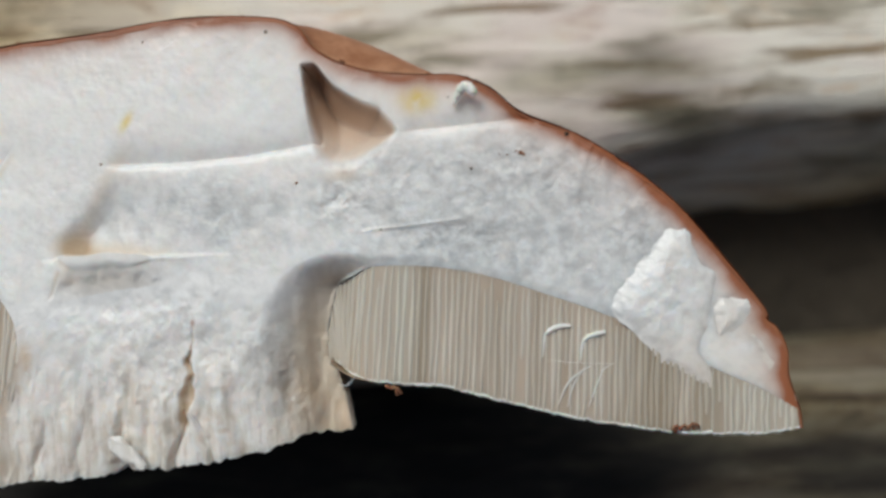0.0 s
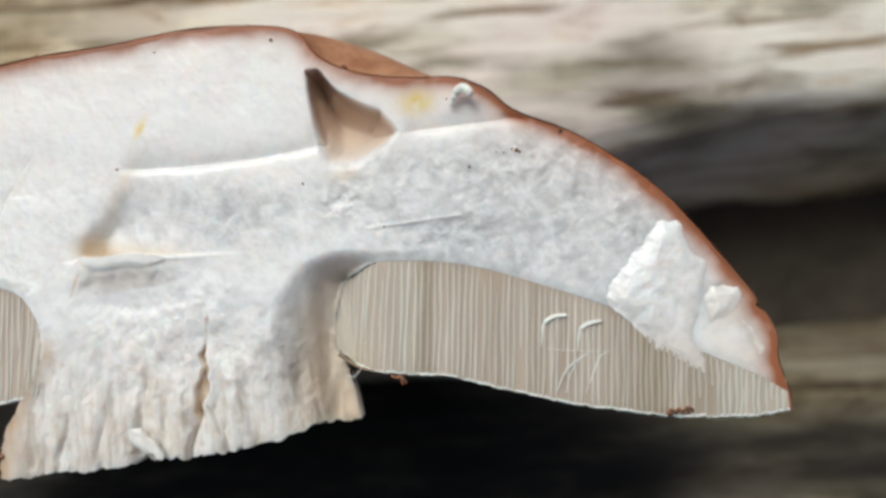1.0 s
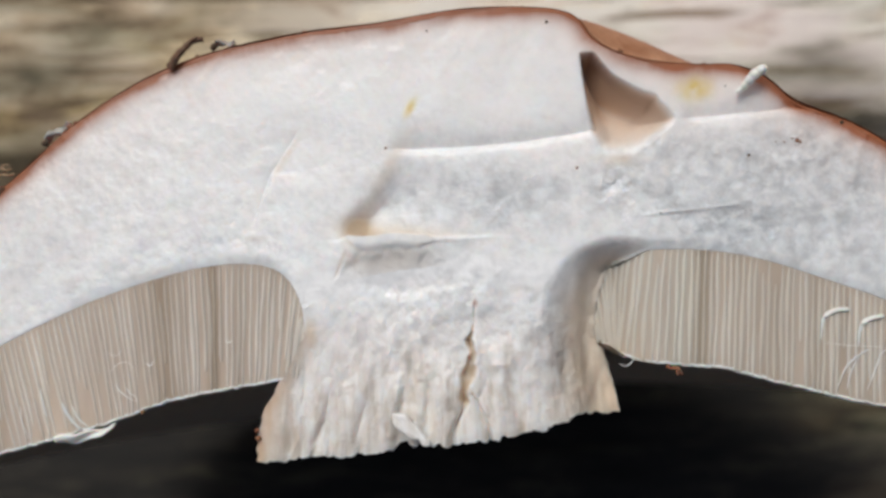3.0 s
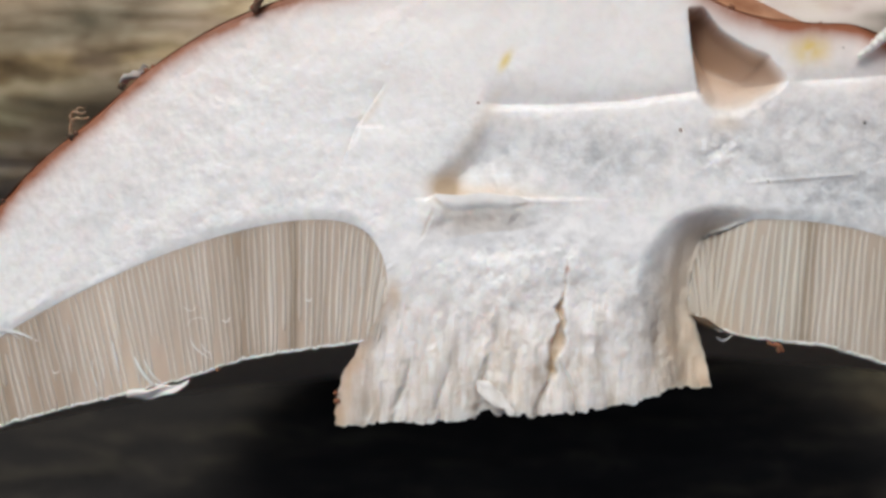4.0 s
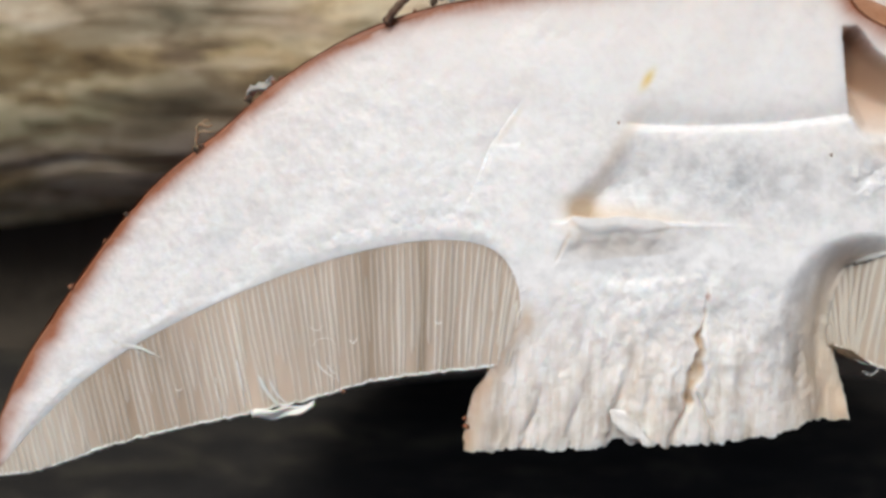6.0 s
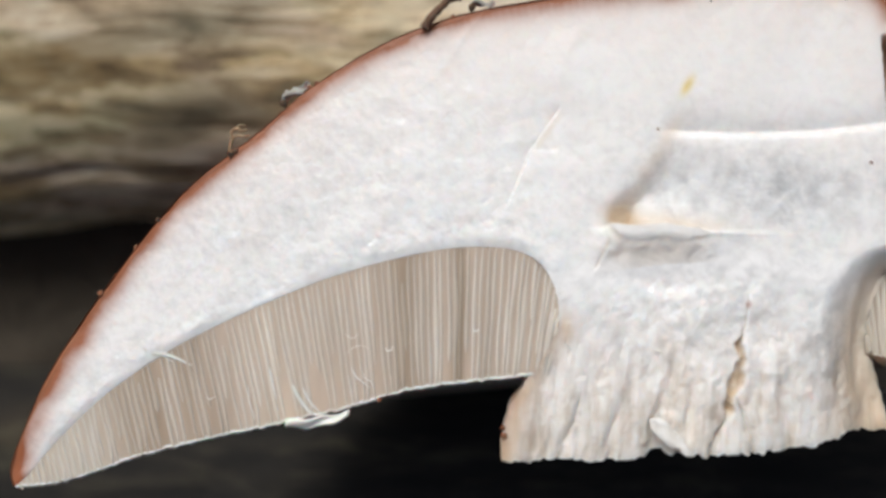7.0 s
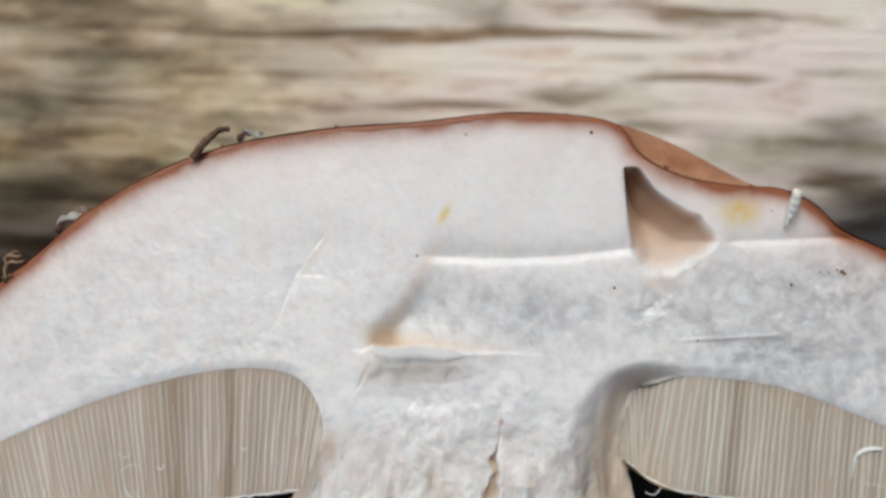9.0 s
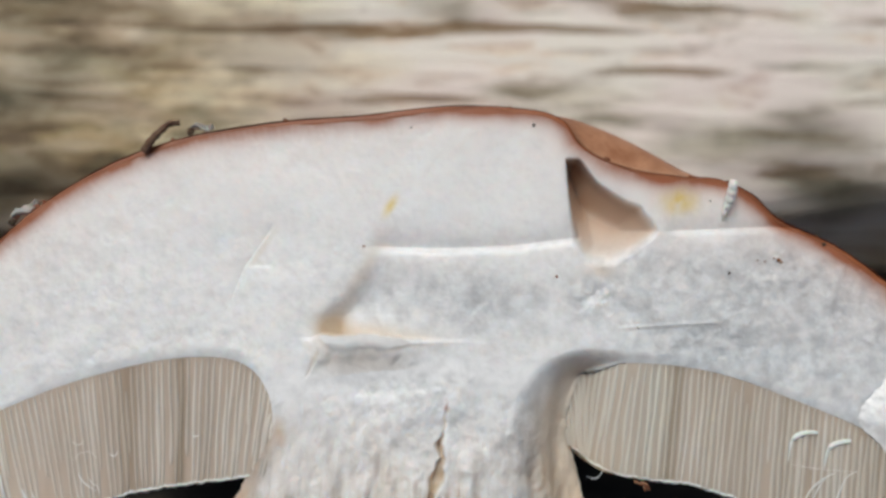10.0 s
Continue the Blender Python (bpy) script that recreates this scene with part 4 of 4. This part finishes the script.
# ---------------------------------------------------------------- logs and ground
def build_log(name, label, y, top, wide, tall, slope, seed, sun_paint, shade_paint, front=0.0, square=(4, 4), flare=0.0, stains=()):
    """A weathered, roughly squared log lying along x, with long cracks; y, top, half width and half height in cm."""
    nx, na = 460, 200
    xs = np.linspace(-1, 1, nx)
    xs = np.sign(xs) * np.abs(xs) ** 1.6 * 32
    ang = np.linspace(0, 2 * math.pi, na, endpoint=False)
    gx, ga = np.meshgrid(xs, ang, indexing="ij")
    sn, cs = np.sin(ga), np.cos(ga)
    arc = ga * 4.0
    power = np.interp(gx, [-7, 6], square)
    fit = (np.abs(sn) ** power + np.abs(cs) ** power) ** (-1 / power)
    half = wide - front * np.clip(gx, -10, 10) * (sn < 0) + 0.35 * lumps(gx * 0.5, arc * 0, 2.2, seed + 11, 3) * (sn < 0)
    r = 1 + 0.04 * lumps(gx, arc, 9.0, seed, 2) + 0.020 * lumps(gx * 0.09, arc, 0.5, seed + 1, 3, 0.7)
    crack = np.abs(lumps(gx * 0.07 + 0.15 * lumps(gx, arc, 4, seed + 5), arc, 0.9, seed + 2, 2))
    r -= 0.05 * np.exp(-crack / 0.05) * step(-0.2, 0.3, lumps(gx * 0.1, arc, 2.0, seed + 3, 1))
    r *= fit
    down = np.maximum(0, tall * (1 - r * cs) - 0.7)
    verts = np.stack([gx.ravel(), (y + half * r * sn + slope[1] * gx - flare * down * (sn < 0)).ravel(), (top - tall + tall * r * cs + slope[0] * gx).ravel()], 1)
    ids = np.arange(nx * na).reshape(nx, na)
    a, b = ids[:-1], np.roll(ids, -1, 1)[:-1]
    c, d = np.roll(ids, -1, 1)[1:], ids[1:]
    faces = [tuple(f) for f in np.stack([a, d, c, b], -1).reshape(-1, 4)]
    faces += [tuple(ids[0]), tuple(ids[-1][::-1])]
    ob = part(name, ([tuple(v) for v in verts], faces), WOOD)
    # broad patch of painted sunlight: centre, length, strength
    bx, by, size, amount = sun_paint
    sun_area = amount * np.exp(-(((verts[:, 0] - bx) / size) ** 2) - ((verts[:, 1] - by) / 2.6) ** 2)
    stain = np.zeros(len(verts))
    for sx, sy, wx, wy, much in stains:
        u, v = verts[:, 0] - sx + 0.5 * lumps(verts[:, 0], verts[:, 1], 0.8, seed + 13), verts[:, 1] - sy + 0.18 * lumps(verts[:, 0] * 0.5, verts[:, 1], 0.5, seed + 14)
        stain += much * np.exp(-((u / wx) ** 2) - (v / wy) ** 2)
    # painted shade is strongest under the mushroom, weaker towards the ends
    pigment(ob, stain=stain * (0.75 + 0.6 * lumps(verts[:, 0] * 0.25, verts[:, 1], 0.35, seed + 15)), shade_paint=shade_paint[0] + shade_paint[1] * step(3.4, 6.5, verts[:, 0]) + 0.5 * shade_paint[1] * step(-6.2, -8.0, verts[:, 0]) + 0.22 * lumps(verts[:, 0] * 0.3, verts[:, 1], 1.2, seed + 9), sun_paint=sun_area * (0.75 + 0.5 * lumps(verts[:, 0] * 0.4, verts[:, 1], 0.9, seed + 7)))
    ob.matrix_world = FACE
    tagged(ob, label, "log", "weathered logs")
    return ob


def build_ground():
    verts, faces = [], []
    rings = [0.0, 0.05, 0.1, 0.2, 0.4, 0.8, 1.6, 4, 12, 40, 150, 600]
    around = 48
    verts.append((0, 0, 0))
    for k, r in enumerate(rings[1:]):
        for i in range(around):
            a = 2 * math.pi * i / around
            z = 0.004 * noise.noise(Vector((r * math.cos(a) * 9, r * math.sin(a) * 9, 3))) if r < 2 else 0
            verts.append((r * math.cos(a) / CM, r * math.sin(a) / CM, z / CM))
    faces += [(0, 1 + i, 1 + (i + 1) % around) for i in range(around)]
    for k in range(len(rings) - 2):
        for i in range(around):
            a, b = 1 + k * around + i, 1 + k * around + (i + 1) % around
            faces.append((a, a + around, b + around, b))
    ob = part("ground", (verts, faces), SOIL)
    ob.matrix_world = pose(0, 0, FACE_Z - 0.075)
    tagged(ob, "dark bare soil beneath the logs", "ground", kind="structure")


# dark mossy stains: place, half lengths, strength
LOG_STAINS = (
    (0.5, 4.3, 0.6, 0.2, 0.7), (4.9, 2.75, 1.0, 0.38, 0.8), (5.5, 2.1, 1.0, 0.35, 0.9), (3.75, 2.72, 0.7, 0.18, 0.7),
    (-4.7, 3.5, 1.4, 0.5, 0.75), (-5.0, 4.2, 1.5, 0.4, 0.6), (-5.7, 3.0, 1.2, 0.35, 0.7), (-5.3, 2.2, 1.2, 0.3, 0.6), (-6.8, 1.8, 1.5, 0.5, 0.9),
)
build_ground()
build_log("log", "grey-brown weathered log, cracked along its grain", 5.7, -3.9, 4.1, 2.3, (-0.03, 0.0), 3, (4.0, 3.9, 4.3, 3.8), (-0.3, 0.0), 0.065, (2.4, 9), 0.30, LOG_STAINS)
build_log("log", "weathered log with mossy grain, shade painted near-black over it", -4.9, -4.7, 3.6, 1.7, (-0.03, 0.04), 23, (9.0, -3, 3, 0.25), (1.16, -0.32))
mushroom = build_mushroom()


# ---------------------------------------------------------------- small things on the mushroom
def thing(name, label, category, group=""):
    ob = new(name)
    ob.matrix_world = FACE
    return tagged(ob, label, category, group)


def build_twig():
    root = thing("twig", "short bent brown twig stuck to the cap skin", "twig")
    main = spline([(-2.10, 1.97, 0.02), (-2.04, 2.05, 0.05), (-1.97, 2.13, 0.04), (-1.91, 2.19, 0.02), (-1.83, 2.205, 0.00)], 16)
    part("stalk", rod(main, [0.035 - 0.0009 * k + 0.004 * math.sin(k * 2.2) for k in range(16)], 7), TWIG, root)
    part("side_shoot", rod(spline([(-1.95, 2.13, 0.03), (-1.92, 2.17, 0.06), (-1.86, 2.21, 0.06)], 6), [0.016, 0.015, 0.014, 0.013, 0.011, 0.008], 6), TWIG, root)


def build_film(x, y, turn, size, label, seed):
    root = thing("leaf_scrap", label, "litter", "scraps on the cap")
    rnd = random.Random(seed)
    n, m = 14, 6
    verts, faces = [], []
    for i in range(n):
        u = i / (n - 1)
        for j in range(m):
            v = j / (m - 1) - 0.5
            w = 0.09 * math.sin(math.pi * min(1, u * 0.9 + 0.08)) * (1 + 0.4 * rnd.uniform(-1, 1))
            lx, ly = size * (u - 0.5), 0.02 + v * w * size / 0.26 + 0.02 * math.sin(u * 6)
            lz = -0.04 + 0.04 * math.sin(u * 5 + v * 4)
            verts.append((x + lx * math.cos(turn) - ly * math.sin(turn), y + lx * math.sin(turn) + ly * math.cos(turn), lz))
    for i in range(n - 1):
        for j in range(m - 1):
            a = i * m + j
            faces.append((a, a + m, a + m + 1, a + 1))
    ob = part("film", (verts, faces), FLUFF, root)
    thick = ob.modifiers.new("thick", "SOLIDIFY")
    thick.thickness = 0.00012
    part("crumb", crumb(x - 0.5 * size * math.cos(turn), y - 0.5 * size * math.sin(turn), 0.0, 0.032, seed), CRUMB, root)


def build_sprig():
    root = thing("root_hair", "tiny curled tan root hair on the cap skin", "litter", "scraps on the cap")
    part("stalk", rod(spline([(-3.545, 1.00, 0.0), (-3.55, 1.06, 0.02), (-3.53, 1.11, 0.03), (-3.54, 1.15, 0.04), (-3.50, 1.18, 0.05), (-3.46, 1.165, 0.04), (-3.42, 1.18, 0.03)], 22), [0.016 - 0.0003 * k + 0.003 * math.sin(k * 2.4) for k in range(22)], 6), ROOT, root)
    part("side_shoot", rod(spline([(-3.53, 1.11, 0.03), (-3.48, 1.13, 0.05), (-3.44, 1.12, 0.04), (-3.40, 1.14, 0.02)], 10), [0.010 + 0.002 * math.sin(k * 2.0) for k in range(10)], 5), ROOT, root)
    part("side_shoot", rod(spline([(-3.50, 1.18, 0.05), (-3.47, 1.21, 0.05), (-3.43, 1.205, 0.04)], 8), [0.007] * 8, 5), ROOT, root)
    part("crumb", crumb(-3.55, 0.99, 0.0, 0.034, 77), CRUMB, root)
    part("crumb", crumb(-3.51, 1.02, 0.01, 0.022, 78), TWIG, root)


def build_shreds():
    """Thin torn strips hanging on the tubes."""
    flap = thing("torn_shred", "thin translucent shred hanging from the tube mouths", "shred", "shreds on the tubes")
    n, m = 16, 6
    verts, faces = [], []
    for i in range(n):
        u = i / (n - 1)
        for j in range(m):
            v = j / (m - 1)
            px = -3.06 + 0.48 * u
            py = -1.005 + 0.075 * u - v * (0.085 * math.sin(math.pi * min(1, u * 0.75 + 0.15))) + 0.008 * math.sin(u * 14)
            verts.append((px, py, 0.005 + 0.03 * math.sin(v * 3 + u * 5)))
    for i in range(n - 1):
        for j in range(m - 1):
            a = i * m + j
            faces.append((a, a + m, a + m + 1, a + 1))
    ob = part("film", (verts, faces), SHRED, flap)
    thick = ob.modifiers.new("thick", "SOLIDIFY")
    thick.thickness = 0.00015
    strands = (
        ((-4.24, -0.47), (-4.12, -0.53), (-3.98, -0.55), (-3.80, -0.62), 0.030),
        ((-4.20, -0.52), (-4.10, -0.55), (-4.02, -0.56), (-3.95, -0.60), 0.014),
        ((-3.20, -0.62), (-3.18, -0.70), (-3.16, -0.78), (-3.14, -0.86), 0.022),
        ((-3.02, -0.74), (-2.98, -0.82), (-2.92, -0.90), (-2.86, -0.96), 0.034),
        ((-2.94, -0.76), (-2.90, -0.84), (-2.85, -0.90), (-2.80, -0.94), 0.022),
        ((-3.36, -0.76), (-3.35, -0.86), (-3.32, -0.95), (-3.30, -1.02), 0.014),
        ((-2.64, -0.34), (-2.60, -0.37), (-2.56, -0.37), (-2.53, -0.33), 0.008),
        ((-2.58, -0.60), (-2.54, -0.66), (-2.49, -0.70), (-2.43, -0.74), 0.016),
        ((-2.50, -0.62), (-2.46, -0.68), (-2.42, -0.70), (-2.40, -0.76), 0.012),
        ((-2.33, -0.44), (-2.30, -0.46), (-2.28, -0.45), (-2.27, -0.42), 0.014),
        ((-2.62, -0.50), (-2.56, -0.44), (-2.48, -0.43), (-2.43, -0.48), 0.006),
        ((-1.68, -0.27), (-1.66, -0.29), (-1.64, -0.29), (-1.62, -0.27), 0.016),
        ((-3.68, -0.85), (-3.66, -0.87), (-3.64, -0.87), (-3.62, -0.85), 0.012),
        ((3.45, -0.485), (3.37, -0.52), (3.25, -0.62), (3.17, -0.78), 0.022),
        ((3.37, -0.53), (3.31, -0.60), (3.27, -0.69), (3.24, -0.80), 0.016),
        ((3.61, -0.475), (3.53, -0.52), (3.49, -0.60), (3.40, -0.81), 0.018),
        ((3.10, -0.43), (3.27, -0.455), (3.44, -0.47), (3.60, -0.478), 0.006),
        ((1.60, -0.50), (1.56, -0.55), (1.52, -0.57), (1.47, -0.55), 0.010),
        ((-1.05, -0.26), (-0.98, -0.28), (-0.92, -0.33), (-0.86, -0.35), 0.016),
        ((-1.08, -0.34), (-1.00, -0.36), (-0.95, -0.40), (-0.93, -0.45), 0.018),
    )
    for *points, thick in strands:
        root = thing("torn_strand", "fine white torn strand on the cut tubes", "shred", "shreds on the tubes")
        path = spline([(*p, -0.008 + 0.006 * (k in (1, 2))) for k, p in enumerate(points)], 12)
        part("fibre", rod(path, [0.42 * thick * (0.35 + 0.65 * math.sin(math.pi * (k + 1) / 13)) for k in range(12)], 6, 0.10), SHRED, root)
    tongue = thing("torn_tongue", "torn flake of white stem fibre", "shred")
    line = ragged(spline([(-0.35, -0.90), (-0.27, -0.90), (-0.20, -0.95), (-0.12, -1.04), (-0.06, -1.11), (-0.06, -1.15), (-0.11, -1.14), (-0.14, -1.10), (-0.21, -1.09), (-0.28, -1.03), (-0.33, -0.98), (-0.35, -0.90)], 120), 0.014, 0.06, 81)
    flake = part("flake", sheet(line, 0.012, lambda x, y: 0.012 + 0.09 * (x + 0.35) + 0.014 * lumps(x + y, (x - y) * 0.3, 0.06, 82), 0.06), FLESH, tongue)
    n = len(flake.data.vertices)
    pigment(flake, rough=[0.8] * n, soft=[0.3] * n, fibre=[0.6] * n, cream=[0.08] * n)


def body_piece(length, width, seed):
    """A plump ringed piece of a larva along +x, in cm."""
    rings, sides = 9, 10
    verts, faces = [], []
    for i in range(rings):
        u = i / (rings - 1)
        r = width * max(0.12, math.sin(math.pi * (0.06 + 0.88 * u))) ** 0.35 * (1 + 0.02 * math.sin(u * 25 + seed))
        for s in range(sides):
            a = 2 * math.pi * s / sides
            verts.append((length * (u - 0.25), r * math.cos(a), r * math.sin(a)))
    for i in range(rings - 1):
        for s in range(sides):
            a, b = i * sides + s, i * sides + (s + 1) % sides
            faces.append((a, a + sides, b + sides, b))
    faces += [tuple(range(sides)), tuple(range(rings * sides - 1, (rings - 1) * sides - 1, -1))]
    return verts, faces


def build_larva():
    root = thing("larva", "tiny translucent white fly larva wriggling at the cap edge", "larva")
    pieces = []
    for k, width in enumerate((0.022, 0.032, 0.040, 0.043, 0.038)):
        name = "tail" if k == 0 else "head" if k == 4 else "body_ring"
        pieces.append(part(name, body_piece(0.095, width, k), LARVA, root))
    return root, pieces


def build_grubs():
    bodies = (
        ((3.29, -0.175), (3.21, -0.175), (3.13, -0.205), (3.085, -0.27), (3.065, -0.41)),
        ((3.56, -0.235), (3.49, -0.245), (3.41, -0.275), (3.375, -0.34), (3.355, -0.46)),
    )
    for points in bodies:
        root = thing("grub", "small white grub with a trailing tail lying on the tubes", "larva", "grubs on the tubes")
        path = spline([(*p, -0.002 - 0.003 * k) for k, p in enumerate(points)], 26)
        part("body", rod(path[:14], [0.020 * (0.55 + 0.45 * math.sin(math.pi * (0.15 + 0.55 * k / 13))) * (1 + 0.05 * (k % 2)) for k in range(14)], 9), LARVA, root)
        part("tail", rod(path[12:], [0.018 - 0.0011 * k for k in range(14)], 8, 0.25), SHRED, root)


def build_crumbs():
    spots = (
        (2.965, 1.19, 0.016, RUSTY), (2.93, 1.205, 0.009, RUSTY), (2.99, 1.175, 0.012, RUSTY), (2.80, 1.185, 0.006, RUSTY), (2.86, 1.18, 0.007, RUSTY),
        (2.575, 1.08, 0.010, CRUMB), (1.00, 2.235, 0.014, CRUMB), (1.20, 1.03, 0.012, RUSTY), (2.42, 1.655, 0.006, CRUMB),
        (3.33, 1.325, 0.018, CRUMB), (-0.34, 1.245, 0.010, RUSTY), (0.02, 2.20, 0.008, CRUMB), (1.85, 0.635, 0.008, CRUMB),
    )
    for k, (x, y, size, mat) in enumerate(spots):
        z = float(full_height(np.array([x]), np.array([y]))[0])
        tone = "rust-brown" if mat is RUSTY else "dark brown"
        ob = part("dirt_speck", crumb(x, y, z + size * 0.2, size, k, 0.5), mat)
        ob.matrix_world = FACE
        tagged(ob, f"{tone} speck of dirt on the white flesh", "dirt", "specks on the cut face")
    rnd = random.Random(5)
    # litter along the cap's edge
    for k in range(34):
        i = rnd.randrange(60, len(rim_line) - 60)
        p = rim_line[i]
        size = rnd.uniform(0.010, 0.024)
        ob = part("cap_crumb", crumb(p[0], p[1] + size * 0.4, -rnd.uniform(0.0, 0.12), size, 100 + k), rnd.choice((RUSTY, CRUMB, RUSTY)))
        ob.matrix_world = FACE
        tagged(ob, "brown crumb of litter on the cap skin", "dirt", "crumbs on the cap skin")
    curls = (
        ((4.03, -1.01), (4.05, -0.975), (4.09, -0.985), (4.10, -1.01)),
        ((4.08, -1.005), (4.12, -0.97), (4.15, -0.985), (4.17, -1.00)),
        ((4.14, -1.00), (4.18, -0.965), (4.22, -0.97), (4.24, -0.995)),
        ((1.84, -0.575), (1.88, -0.60), (1.91, -0.595), (1.93, -0.66)),
        ((1.89, -0.585), (1.93, -0.60), (1.95, -0.63), (1.96, -0.65)),
    )
    for points in curls:
        path = spline([(*p, 0.01 + 0.01 * (k == 1)) for k, p in enumerate(points)], 9)
        ob = part("litter_curl", rod(path, [0.011 + 0.004 * math.sin(2.1 * k) for k in range(9)], 6), RUSTY)
        ob.matrix_world = FACE
        tagged(ob, "curled rust-brown fibre stuck to the lower edge", "dirt", "litter on the lower edge")
    for x, y, size in ((4.06, -1.01, 0.016), (4.20, -1.00, 0.014), (-2.36, -0.83, 0.018), (-1.42, -1.06, 0.025), (-1.43, -1.0, 0.018)):
        ob = part("litter_crumb", crumb(x, y, 0.0, size, int(1000 * x)), RUSTY)
        ob.matrix_world = FACE
        tagged(ob, "rust-brown crumb of litter stuck to the lower edge", "dirt", "litter on the lower edge")


build_twig()
build_film(-3.06, 1.47, radians(42), 0.25, "grey papery leaf scrap stuck on the cap skin", 12)
build_film(-1.66, 2.16, radians(12), 0.17, "pale papery leaf scrap beside the twig", 13)
build_sprig()
build_shreds()
build_grubs()
build_crumbs()
larva, larva_pieces = build_larva()


# ---------------------------------------------------------------- what moves
def chain(headings, sway):
    """Poses of the larva's pieces, tail first, in the larva's space."""
    x = y = 0.0
    out = []
    for k, a in enumerate(headings):
        a += sway * k
        out.append((x, y, 0.035 + 0.02 * k, a))
        x, y = x + 0.047 * math.cos(radians(a)), y + 0.047 * math.sin(radians(a))
    return out


def motions():
    # seconds, tail place, headings of the five pieces in degrees
    rows = [
        (0, (2.47, 1.60), (62, 66, 40, -25, -62), 0),
        (0.5, (2.465, 1.60), (60, 64, 38, -22, -60), 0),
        (1, (2.46, 1.60), (58, 62, 36, -20, -60), 1),
        (1.6, (2.47, 1.60), (56, 62, 40, -8, -48), 0),
        (2.2, (2.48, 1.60), (54, 62, 50, 10, -25), 0),
        (2.8, (2.50, 1.60), (48, 54, 50, 34, 15), 0),
        (3.3, (2.525, 1.585), (35, 46, 48, 46, 42), 0),
        (3.6, (2.53, 1.585), (34, 45, 46, 48, 44), 1),
        (4, (2.53, 1.585), (33, 42, 46, 48, 46), 0),
        (5, (2.53, 1.58), (42, 52, 54, 55, 54), 0),
        (6, (2.53, 1.575), (60, 66, 68, 70, 70), 0),
        (7, (2.525, 1.57), (74, 78, 82, 84, 86), 0),
        (8.2, (2.52, 1.565), (84, 82, 86, 90, 96), 0),
        (8.6, (2.52, 1.565), (80, 78, 80, 84, 92), 0),
        (9, (2.52, 1.56), (78, 76, 80, 84, 88), 0),
        (9.5, (2.52, 1.56), (76, 74, 80, 84, 92), 1),
        (10, (2.52, 1.56), (74, 76, 82, 86, 90), 0),
    ]
    walk(larva, [(t, FACE @ pose(x * CM, y * CM, 0.01 * CM)) for t, (x, y), _, _ in rows])
    for k, piece in enumerate(larva_pieces):
        keyed = []
        for t, _, headings, sway in rows:
            x, y, z, a = chain(headings, sway)[k]
            keyed.append((t, pose(x * CM, y * CM, z * CM, 0, -8, a)))
        walk(piece, keyed)


motions()
